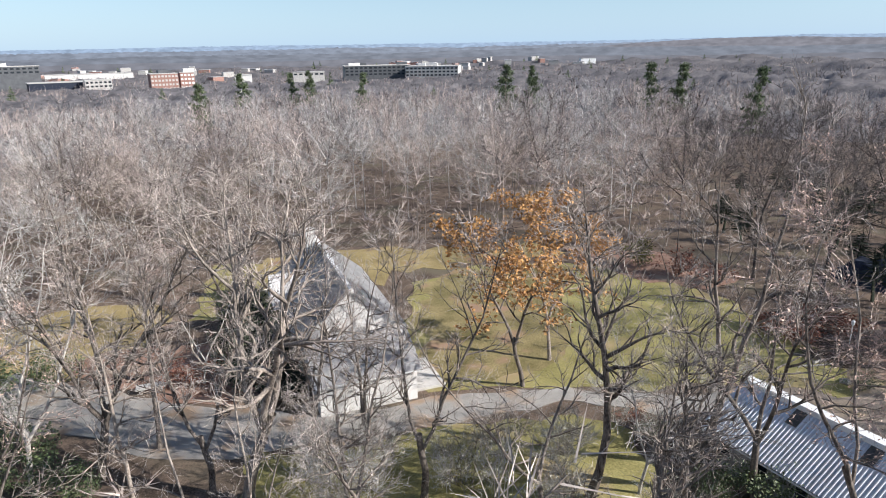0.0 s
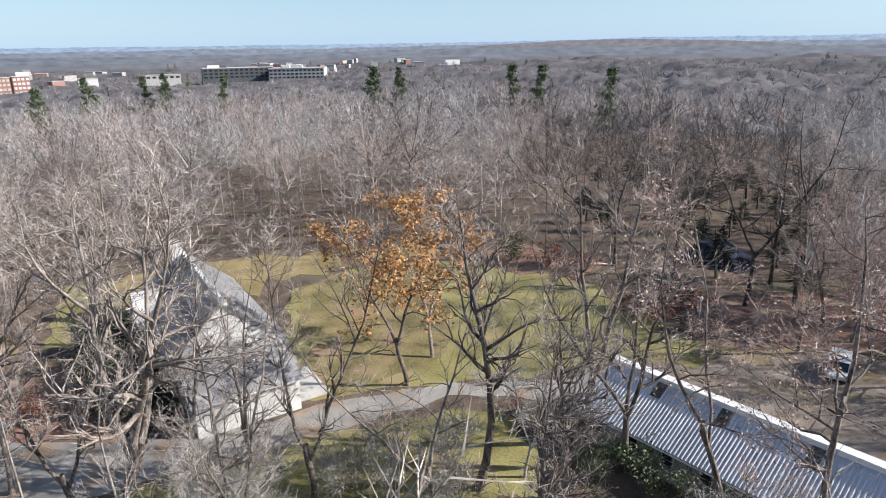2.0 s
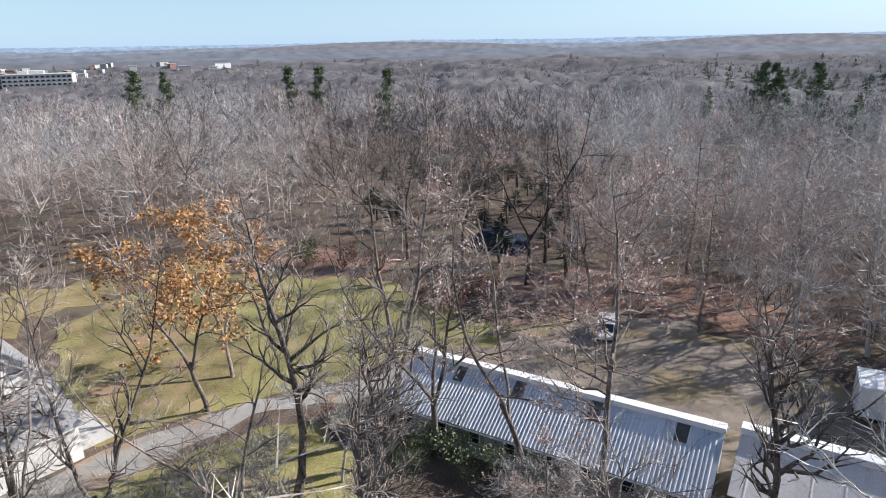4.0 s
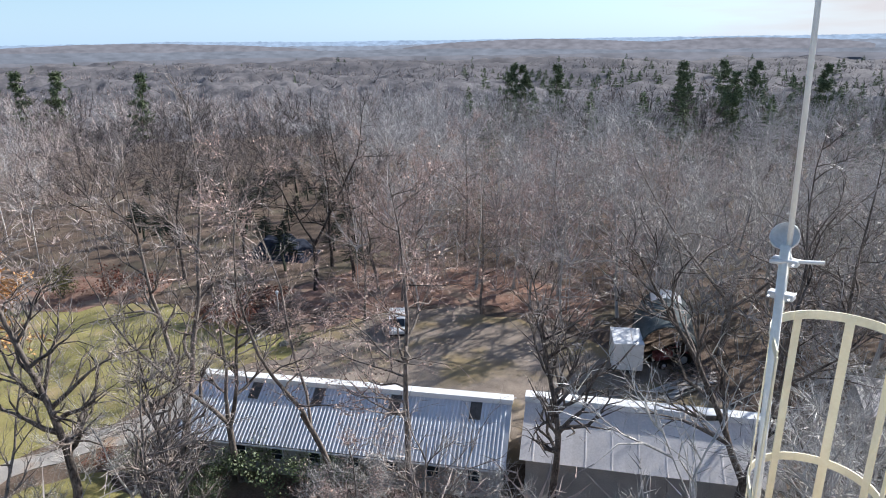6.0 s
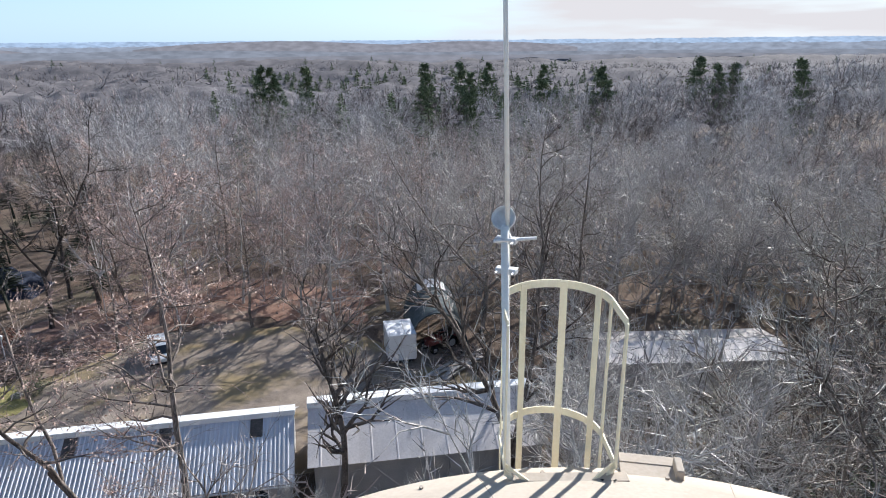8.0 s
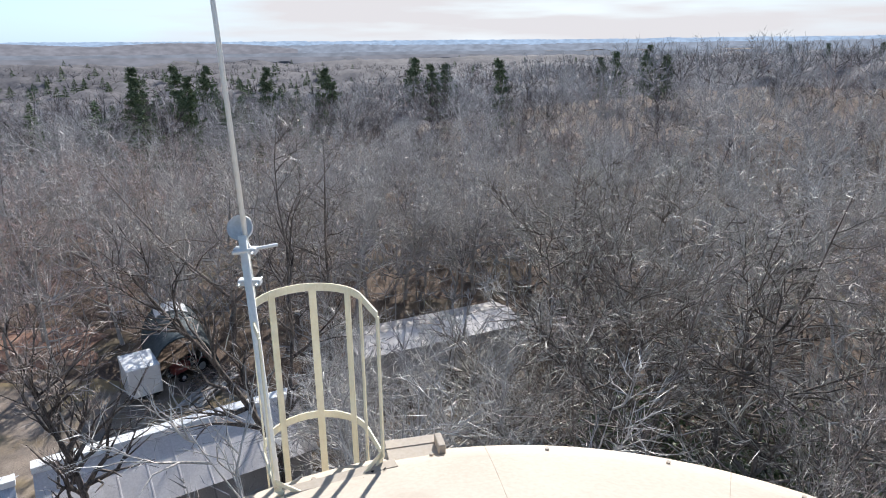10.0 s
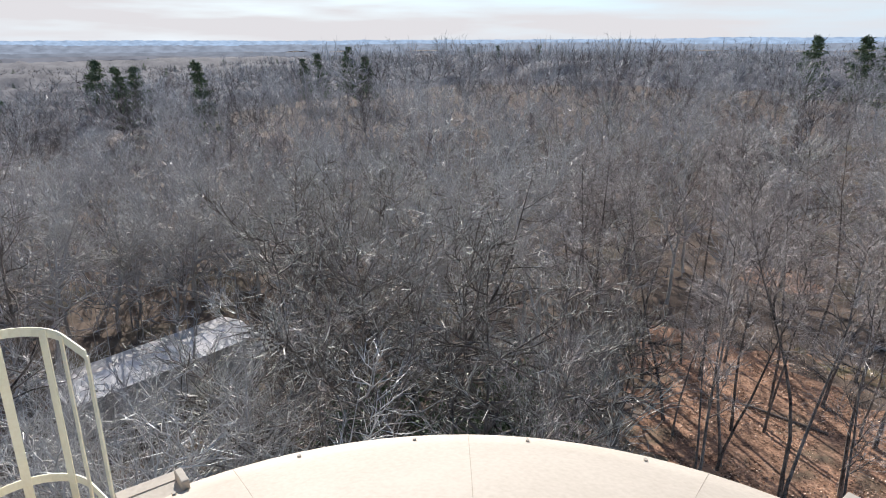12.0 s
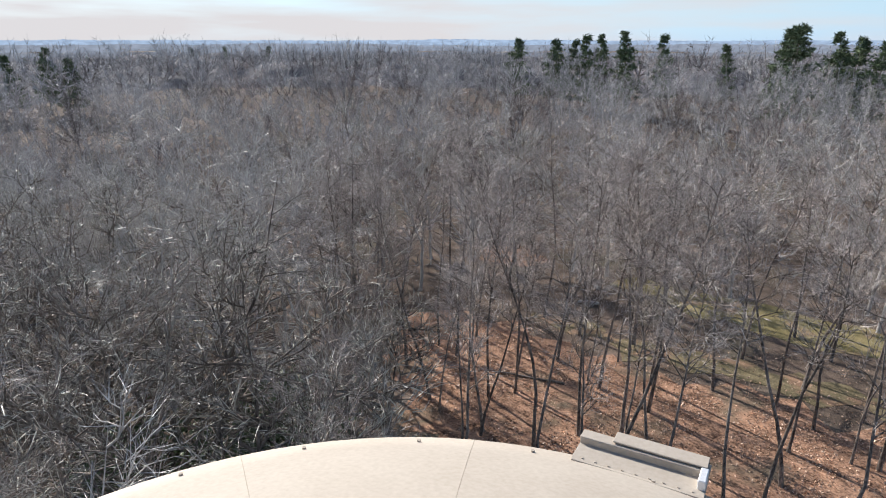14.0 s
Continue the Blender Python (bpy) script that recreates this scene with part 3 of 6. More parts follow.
def fuzzy_tree(seed, height, spread, slivers, width, conifer=False, boughs=9):
    """A far tree as arrays: a trunk, boughs and brooms of fine twigs."""
    rnd = random.Random(seed)
    w = Wood()
    top = Vector((rnd.gauss(0, 0.4), rnd.gauss(0, 0.4), height * 0.93))
    if conifer:
        w.tube([Vector((0, 0, -1)), top], [0.25, 0.05], 3)
        for i in range(slivers):
            f = rnd.random() ** 0.8
            z = height * (0.3 + 0.7 * f)
            a = rnd.uniform(0, 2 * math.pi)
            reach = spread * (1.02 - f) * rnd.uniform(0.6, 1.1) + 0.3
            p = Vector((0, 0, z)) + Vector((math.cos(a), math.sin(a), 0)) * reach * 0.15
            w.sliver(p, Vector((math.cos(a) * reach, math.sin(a) * reach, z - rnd.uniform(-0.4, 0.5))), width * rnd.uniform(0.7, 1.4), rnd)
        return w.arrays()
    fork = height * rnd.uniform(0.34, 0.46)
    w.tube([Vector((0, 0, -1)), Vector((top.x * 0.3, top.y * 0.3, fork))], [0.085 * height / 18, 0.06 * height / 18], 3)
    reaches = []              # boughs rise from the fork to a domed, uneven outline and end in brooms of twigs
    for i in range(boughs):
        a, q = 2.4 * i + rnd.uniform(-0.5, 0.5), math.sqrt((i + 0.3 + 0.5 * rnd.random()) / boughs)
        tip = Vector((math.cos(a) * spread * q, math.sin(a) * spread * q, height * (1 - 0.36 * q * q) * rnd.uniform(0.84, 1.02)))
        p = Vector((top.x * 0.3, top.y * 0.3, fork)).lerp(top, rnd.uniform(0.0, 0.35) * (1 - q * 0.5))
        bend = p.lerp(tip, 0.5) + Vector((math.cos(a), math.sin(a), -0.4)) * spread * 0.14 * q
        w.sliver(p, bend.lerp(tip, 0.25), width * 2.2, rnd)
        w.sliver(bend, tip, width * 1.5, rnd)
        reaches.append((p, bend, tip))
    while len(w.f) < slivers:
        p, bend, tip = rnd.choice(reaches)
        f = 1 - 0.8 * rnd.random() ** 1.5
        c = p.lerp(bend, f * 2) if f < 0.5 else bend.lerp(tip, f * 2 - 1)
        d = (c - Vector((0, 0, height * 0.5))).normalized() * 0.7 + (tip - bend).normalized() * 0.3
        d = swing(d.normalized(), rnd.uniform(0.2, 1.3), rnd)
        ln = spread * rnd.uniform(0.18, 0.4)
        w.sliver(c, c + d * ln, width * rnd.uniform(0.5, 1.0), rnd)
    return w.arrays()


def scatter(name, kinds, places, material, label, seed, category="woods"):
    """Many far trees joined into one object."""
    rnd = random.Random(seed)
    vs, ts, n = [], [], 0
    for x, y, s in places:
        v, t = kinds[rnd.randrange(len(kinds))]
        a = rnd.uniform(0, 2 * math.pi)
        g = s * rnd.uniform(0.85, 1.2)
        c, d = math.cos(a) * g, math.sin(a) * g
        sz = s * rnd.uniform(0.85, 1.12)
        out = np.stack([v[:, 0] * c - v[:, 1] * d + x, v[:, 0] * d + v[:, 1] * c + y, v[:, 2] * sz + float(ground_z(x, y))], -1)
        vs.append(out)
        ts.append(t + n)
        n += len(v)
    ob = new(name, big_mesh(name, np.concatenate(vs), np.concatenate(ts), material))
    return tagged(ob, label, category, kind="stuff")


CLEAR = [
    [(-50, 35), (-52, 60), (-38, 65), (-34, 78), (-22, 83), (0, 84.5), (12, 83), (17, 78), (25, 73), (31, 68), (36, 60), (42, 52), (46, 47), (50, 40), (53, 28), (52, 12), (40, 5), (30, 8), (24, 17), (13, 33), (0, 27), (-14, 28), (-30, 34)],
    [(0, -64), (14, -62.5), (24, -63), (30, -65), (28, -68), (18, -68), (2, -67)],
    [(44, 8), (56, 9), (60, -12), (46, -12)],
    [(-6, -5), (6, -5), (6.5, 5), (-6, 5)],
]


def wooded(x, y):
    return not any(inside(x, y, c) for c in CLEAR)


def spots(seed, r0, r1, a0, a1, gap, near=()):
    """Random places in a sector, no two closer than gap."""
    rnd = random.Random(seed)
    cells, out = {}, []
    for x, y in near:
        cells.setdefault((int(x // gap), int(y // gap)), []).append((x, y))
    area = math.pi * (r1 * r1 - r0 * r0) * (a1 - a0) / 360
    for _ in range(int(area / gap ** 2 * 2.2)):
        r, a = math.sqrt(rnd.uniform(r0 * r0, r1 * r1)), radians(rnd.uniform(a0, a1))
        x, y = r * math.sin(a), r * math.cos(a)
        i, j = int(x // gap), int(y // gap)
        if not wooded(x, y):
            continue
        if any((x - p) ** 2 + (y - q) ** 2 < gap * gap for k in (-1, 0, 1) for m in (-1, 0, 1) for p, q in cells.get((i + k, j + m), ())):
            continue
        cells.setdefault((i, j), []).append((x, y))
        out.append((x, y))
    return out


GREY = "bare grey broadleaf tree with fine twigs, on leaf litter"
PALE = "bare pale-barked tree with fine twigs, on leaf litter"
RED = "bare tree with reddish-brown twigs, on leaf litter"
WIDE = "bare wide-crowned tree with pale twigs, on leaf litter"
BIG = "large many-stemmed bare tree with rising limbs, on rough grass"
GNARL = "bare dark-trunked tree with long crooked limbs"
DARK = "bare tree beyond the lawn, darkened for dense shade"
SLIM = "slim straight bare tree with a small crown, on leaf litter"
kinds_grey = [tree_thing("bare_tree", grow_tree(s, 21, 5.6, 0.2, 1, 30, 7, 5, f), GREY) for s, f in ((11, 0.25), (12, 0.3), (13, 0.38))]
kinds_fork = [tree_thing("bare_tree", grow_tree(s, 20, 6.0, 0.24, k, 32, 7, 5), GREY) for s, k in ((21, 2), (22, 3), (23, 2))]
kinds_big = [tree_thing("bare_tree", grow_tree(s, 19, 6.2, 0.34, k, 34, 7, 4, fat=1.7, rise=(0.4, 1.5), crook=0.26, tilt=(0.3, 0.65)), BIG) for s, k in ((25, 3), (26, 4), (27, 2))]
kinds_gnarled = [tree_thing("bare_tree", grow_tree(s, 19, 6.0, 0.28, k, 28, 7, 4, 0.28, fat=1.6, rise=(0.4, 1.5), crook=0.28, tilt=(0.3, 0.65)), GNARL, bark=M_BARK_MID) for s, k in ((45, 2), (46, 2), (47, 1), (48, 3))]
kinds_tall = [tree_thing("bare_tree", grow_tree(s, 19, 4.6, 0.26, k, 26, 6, 4, 0.34, fat=1.5, rise=(0.5, 1.6), crook=0.26, tilt=(0.2, 0.5)), "tall dark-trunked bare tree with an open crown", bark=M_BARK_MID) for s, k in ((55, 1), (56, 2))]
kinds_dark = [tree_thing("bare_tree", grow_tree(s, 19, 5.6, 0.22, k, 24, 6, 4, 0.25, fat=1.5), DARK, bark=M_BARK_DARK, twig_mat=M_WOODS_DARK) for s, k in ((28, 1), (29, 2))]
kinds_pale = [tree_thing("bare_tree", grow_tree(s, 18, 5.6, 0.19, k, 30, 7, 5, 0.25), PALE, bark=M_BARK_PALE, twig_mat=M_TWIG_PALE) for s, k in ((31, 3), (32, 2))]
kinds_wide = [tree_thing("bare_tree", grow_tree(s, 17, 6.6, 0.2, k, 30, 7, 4, 0.3, fat=1.9, rise=(0.0, 0.9), crook=0.3, fine=1), WIDE, bark=M_BARK_PALE, twig_mat=M_TWIG_PALE) for s, k in ((35, 1), (36, 2), (37, 3))]
kinds_arch = [tree_thing("bare_tree", grow_tree(s, 17, 6.6, 0.2, k, 30, 7, 4, 0.3, fat=2.1, rise=(0.0, 0.9), crook=0.32, fine=1), "bare tree with arching limbs and glint-bright twigs", bark=M_BARK, twig_mat=M_TWIG_GLINT) for s, k in ((38, 1), (39, 2), (40, 3), (34, 2))]
kinds_red = [tree_thing("bare_tree", grow_tree(s, 18, 5.0, 0.18, k, 20, 6, 8, 0.2), RED, bark=M_BARK_PALE, twig_mat=M_TWIG_RED) for s, k in ((41, 1), (42, 2))]
kinds_slim = [tree_thing("bare_tree", grow_tree(s, 20, 3.4, 0.125, 1, 20, 6, 5, f, 0.03, rise=(0.5, 1.6), crook=0.2), SLIM, bark=M_BARK_MID) for s, f in ((51, 0.55), (52, 0.62), (53, 0.5), (54, 0.58))]
kinds_oak = [tree_thing("oak_tree", grow_tree(61, 15, 6.4, 0.2, 2, 24, 6, 7, 0.3, leaf=0.8, leaf_size=0.17), "oak tree keeping orange-brown leaves, beside the lawn", leaf_mat=M_OAKLEAF)]
kinds_beech = [tree_thing("beech_tree", grow_tree(s, 19, 5.2, 0.2, k, 22, 6, 6, 0.3, leaf=0.5, leaf_size=0.075), "tree with sparse pinkish-brown withered leaves", bark=M_BARK_MID, twig_mat=M_TWIG_RED, leaf_mat=M_BEECHLEAF) for s, k in ((71, 1), (72, 2))]
kinds_back = [tree_thing("bare_tree", grow_tree(s, 18.5, 6.4, 0.2, k, 24, 6, 4, 0.22, fat=2.0, rise=(0.1, 1.0), crook=0.28, fine=1), GREY, bark=M_BARK_PALE if s % 2 else M_BARK, twig_mat=M_TWIG_PALE if s % 2 else M_TWIG) for s, k in ((91, 1), (92, 2), (93, 3), (94, 3), (95, 2), (96, 2))]
kinds_bush = [tree_thing("bush", grow_tree(s, 6, 3.8, 0.05, 4, 22, 5, 5, fat=1.6, rise=(0.0, 0.8)), "leafless arching bush with pale twigs", "bush", bark=M_BARK_PALE, twig_mat=M_TWIG_PALE) for s in (81, 82)]
kinds_darkbush = [tree_thing("bush", grow_tree(s, 6, 3.8, 0.05, 4, 20, 5, 4, fat=1.9, rise=(0.0, 0.8), fine=1), "leafless arching bush with dark stems and glint-bright twigs", "bush", bark=M_BARK_MID, twig_mat=M_TWIG_GLINT) for s in (83, 84)]
rnd = random.Random(5)
used = set()


def plant(kinds, x, y, scale=1.0, turn=None, pick=None):
    """Sets a copy of one of the kinds down; the first of each kind is used itself."""
    k = kinds[rnd.randrange(len(kinds)) if pick is None else pick]
    m = Matrix.Translation((x, y, float(ground_z(x, y)))) @ Matrix.Rotation(rnd.uniform(0, 6.283) if turn is None else turn, 4, "Z") @ Matrix.Scale(scale, 4)
    if k.name in used:
        o = copy_thing(k, Matrix())
    else:
        used.add(k.name)
        o = k
    o.matrix_world = m
    return o


# trees whose places are known: kind, x, y, scale
KNOWN = [
    (kinds_tall, 14.2, 36.4, 1.15), (kinds_tall, 6.2, 33.1, 1.1), (kinds_big, -14.4, 32.2, 1.12), (kinds_gnarled, -16.8, 32.7, 0.8),
    (kinds_tall, -11.4, 36.9, 0.75), (kinds_tall, -7.9, 37.1, 0.75), (kinds_gnarled, -3.7, 32.7, 0.88), (kinds_pale, -28.0, 32.2, 0.95),
    (kinds_pale, -31.5, 33.1, 0.95), (kinds_gnarled, 15.9, 33.2, 0.85), (kinds_pale, 9.3, 33.7, 0.6), (kinds_grey, -22.3, 37.0, 0.78),
    (kinds_grey, -8.0, 31.0, 0.75), (kinds_fork, 3.2, 30.5, 0.72), (kinds_grey, -20.5, 30.5, 0.75), (kinds_big, -24.5, 33.5, 0.85), (kinds_gnarled, 11.2, 31.5, 0.7),
    (kinds_wide, -35.0, 38.0, 0.95), (kinds_fork, -17.5, 47.0, 0.9), (kinds_grey, -21.0, 52.0, 0.85), (kinds_fork, -24.0, 58.0, 0.95),
    (kinds_grey, -40.6, 56.5, 0.9), (kinds_beech, 19.3, 28.3, 1.0), (kinds_beech, 21.9, 23.8, 1.1), (kinds_gnarled, 26.6, 17.4, 0.85),
    (kinds_gnarled, 31.4, 9.1, 1.08), (kinds_oak, 3.0, 46.5, 1.0), (kinds_oak, 5.5, 51.0, 0.9),
    (kinds_slim, 19.9, -31.9, 1.05), (kinds_slim, 18.6, -35.6, 1.0), (kinds_slim, 16.4, -37.6, 1.05), (kinds_slim, 6.4, -39.0, 1.05),
    (kinds_slim, 17.9, -45.7, 1.0), (kinds_slim, 25.6, -44.1, 1.0), (kinds_slim, 13.8, -48.0, 1.0), (kinds_slim, 8.5, -52.8, 1.05),
    (kinds_slim, 7.9, -59.6, 1.1), (kinds_slim, 27.3, -40.6, 0.9), (kinds_fork, 28.5, -26.9, 0.8), (kinds_slim, 34.6, -34.8, 1.0),
    (kinds_grey, 31.5, -24.3, 0.85), (kinds_red, -23.0, 46.0, 0.6), 
    (kinds_beech, 37.0, 46.5, 0.7), (kinds_red, 41.5, 43.5, 0.75), (kinds_beech, 46.0, 39.0, 0.75), (kinds_red, 48.5, 31.0, 0.8), (kinds_beech, 43.0, 47.5, 0.85), (kinds_red, 50.0, 36.0, 0.85),
]
for kinds, x, y, s in KNOWN:
    plant(kinds, x, y, s)
taken = [(x, y) for _, x, y, _ in KNOWN]
# the woods close by
for x, y in spots(7, 7, 78, -60, 182, 4.0, taken):
    az, r = math.degrees(math.atan2(x, y)), math.hypot(x, y)
    if 79 < az < 101 and r < 46:        # low growth in front of the long shed
        tall = (25.0 - 0.5 * r) / 17
        if r < 30:
            plant(kinds_wide, x, y, min(0.95, tall))
        else:
            plant(kinds_bush, x, y, rnd.uniform(0.7, 1.1))
    elif az > 132 and r < 28:
        pass
    elif 128 < az and r > 24:
        if r < 62 and rnd.random() < 0.6:
            plant(kinds_slim if rnd.random() < 0.75 else kinds_grey, x, y, rnd.uniform(0.8, 1.05))
        elif rnd.random() < 0.7:
            plant(kinds_back[::2] + kinds_arch if r > 66 else kinds_slim, x, y, rnd.uniform(0.85, 1.1))
    elif az < 20 and r < 36:
        if rnd.random() < (0.17 if 20 < y < 33 else 0.03):
            plant(kinds_gnarled + kinds_fork + kinds_grey, x, y, rnd.uniform(0.6, 0.95))
    elif az < 79 and r < 44:
        if rnd.random() < 0.11:
            plant(kinds_gnarled + kinds_beech, x, y, rnd.uniform(0.55, 0.9))
    elif r < (58 if 66 < az < 112 else 40):
        group = (kinds_arch if az > 94 else kinds_wide + kinds_arch) + (kinds_grey if rnd.random() < 0.4 else []) + (kinds_fork if rnd.random() < 0.3 else []) + (kinds_red if az < 66 and rnd.random() < 0.3 else [])
        low = 0.66 if r < 22 else 0.8
        plant(group, x, y, rnd.uniform(low, low + 0.25))
    elif rnd.random() < 0.92:
        warm = 36 < az < 68
        # this stand's dense shade is put into dark bark and twig colours
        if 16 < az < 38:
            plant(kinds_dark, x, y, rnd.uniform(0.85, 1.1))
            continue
        # sun-side trees take the pale kinds: glint and veil put into colour
        if 66 < az < 118:
            plant(kinds_wide if rnd.random() < 0.25 else kinds_back[::2], x, y, rnd.uniform(0.75, 1.0))
            continue
        plant((kinds_back[::2] if az > 40 else kinds_back[1::2]) if rnd.random() < (0.45 if warm else 0.85) else kinds_red + (kinds_beech if warm else []) if az < 68 else kinds_arch, x, y, rnd.uniform(0.8, 1.08))
for x, y in spots(9, 30, 60, 126, 176, 3.8, taken):
    if rnd.random() < 0.42:
        plant(kinds_slim, x, y, rnd.uniform(0.6, 1.0))
for x, y in spots(8, 8, 34, 62, 128, 5.8):
    plant(kinds_darkbush if x > -6 * y and rnd.random() < 0.2 or math.atan2(x, y) > 1.68 else kinds_bush, x, y, rnd.uniform(0.9, 1.9))

for x, y in spots(10, 15, 46, 116, 137, 6.5):
    plant(kinds_darkbush if rnd.random() < 0.6 else kinds_bush, x, y, rnd.uniform(0.9, 1.8))

# the woods farther off, joined
mids = [fuzzy_tree(100 + s, 18.0, 6.4, 900, 0.0255, boughs=14) for s in range(8)]
fars = [fuzzy_tree(120 + s, 18.0, 6.8, 170, 0.07, boughs=10) for s in range(7)]
rims = [fuzzy_tree(140 + s, 17, 8.0, 34, 0.15, boughs=6) for s in range(6)]
brush = [fuzzy_tree(160 + s, 4.5, 3.0, 54, 0.05) for s in range(5)]
TONES = [(M_WOODS, "distant bare grey woods with fine crowns"), (M_WOODS_PALE, "distant bare pale-toned woods with fine crowns"),
         (M_WOODS_BROWN, "distant bare brown woods with fine crowns"), (M_WOODS_DARK, "dense dark-toned bare trees among paler woods")]
for k, (kinds, r0, r1, gap) in enumerate(((mids, 78, 165, 6.6), (fars, 165, 430, 8.4), (rims, 430, 1300, 17))):
    heaps = [[], [], [], []]
    for x, y in spots(20 + k, r0, r1, -50, 178, gap):
        n = noise.noise(Vector((x * 0.02, y * 0.02, 3)))
        az = math.degrees(math.atan2(x, y)) + 6 * noise.noise(Vector((x * 0.03, y * 0.03, 7)))
        u = rnd.random()
        if 17 < az < 37 and math.hypot(x, y) < 210:       # a stand beyond the lawn, its dense shade put into the dark tone
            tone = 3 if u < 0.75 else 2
        elif n > 0.12:
            tone = (1 if 42 < az < 104 and u < 0.3 else 2 if az < 100 else 0) if u < 0.65 else 0 if u < 0.85 else 3
        else:
            tone = (0 if u < 0.58 else 1 if u < 0.72 else 3 if u < 0.9 else 2) if az > 104 else (1 if u > 0.74 else 0 if u > 0.32 else 3) if 55 < az else 1 if 42 < az < 104 and u > 0.5 else 0 if u < 0.5 else (1 if az > 60 else 2) if u < 0.74 else 2 if u < 0.88 else 3
        heaps[tone].append((x, y, rnd.uniform(0.68, 1.15)))
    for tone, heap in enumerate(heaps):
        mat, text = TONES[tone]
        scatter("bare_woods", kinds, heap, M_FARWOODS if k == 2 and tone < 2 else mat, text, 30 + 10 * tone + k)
saplings = [fuzzy_tree(165 + s, 10, 3.0, 125, 0.035) for s in range(4)]
pts = [(x, y, rnd.uniform(0.7, 1.25)) for x, y in spots(27, 40, 165, -50, 178, 5.0) if (x > y or rnd.random() < 0.45) and not 17 < math.degrees(math.atan2(x, y)) < 38 and not (112 < math.degrees(math.atan2(x, y)) and math.hypot(x, y) < 75)]
scatter("saplings", saplings, [q for q in pts if math.atan2(q[0], q[1]) > 0.8], M_WOODS, "slender leafless saplings between the trees", 52)
scatter("saplings", saplings, [q for q in pts if math.atan2(q[0], q[1]) <= 0.8], M_WOODS_BROWN, "slender brown leafless saplings between the trees", 56)
pts = [(x, y, rnd.uniform(0.7, 1.4)) for x, y in spots(31, 46, 112, 38, 112, 3.5)]
scatter("saplings", saplings, [q for i, q in enumerate(pts) if i % 3], M_WOODS, "slender grey leafless saplings between the trees", 54)
scatter("saplings", saplings, [q for i, q in enumerate(pts) if i % 3 == 0], M_WOODS_PALE, "slender pale leafless saplings between the trees", 55)
rb = random.Random(58)
for _ in range(22):                       # leafless shrubs on the near lawn
    plant(kinds_bush if rb.random() < 0.4 else kinds_darkbush, rb.uniform(-14, 12), rb.uniform(29.5, 40), rb.uniform(0.35, 0.7))
thicket = [fuzzy_tree(170 + s, 6, 2.6, 110, 0.035) for s in range(4)]
pts = [(x, y, rnd.uniform(0.6, 1.25)) for x, y in spots(28, 44, 95, 38, 68, 3.3)]
scatter("thicket", thicket, pts, M_TWIG_RED, "leafless red-brown thicket beyond the yard", 51, "underbrush")
pts = [(x, y, rnd.uniform(0.6, 1.3)) for x, y in spots(30, 40, 88, 64, 118, 3.0)]
scatter("thicket", thicket, pts, M_WOODS_PALE, "leafless grey thicket behind the long shed", 53, "underbrush")
pts = [(x, y, rnd.uniform(0.5, 1.2)) for x, y in spots(29, 14, 170, -50, 178, 4.0) if not 17 < math.degrees(math.atan2(x, y)) < 38 and not (100 < math.degrees(math.atan2(x, y)) and math.hypot(x, y) < 70)]
scatter("underbrush", brush, [q for q in pts if math.atan2(q[0], q[1]) < 1.15], M_WOODS_BROWN, "leafless brown underbrush between the trees", 50, "underbrush")
scatter("underbrush", brush, [q for q in pts if math.atan2(q[0], q[1]) >= 1.15], M_WOODS, "leafless grey underbrush between the trees", 57, "underbrush")


def canopy_lift(x, y, r):
    """Crown tops as a lumpy sheet: one rounded bump to a crown, larger ones far off."""
    z = ground_z(x, y)
    out = np.empty_like(z)
    for i in np.ndindex(z.shape):
        p = Vector((x[i], y[i], 0))
        d = noise.voronoi(p / 10)[0][0]
        out[i] = z[i] + 5.6 + min(4.0, 2.6 + max(0.0, r[i] - 250) * 0.006) * (1 - min(1.0, d * 1.25) ** 2) + 2.5 * noise.noise(p * 0.055) + 3.0 * noise.noise(p * 0.02)
    return out - 16 * (1 - smooth_step(r, 190, 320))


v, t = polar_sheet(np.geomspace(190, 1655, 140), 680, canopy_lift, -58, 182)
tagged(new("distant_woods", big_mesh("distant_woods", v, t, M_CANOPY)), "unbroken grey-brown bare woods reaching the hills", "woods", kind="stuff")

# conifers


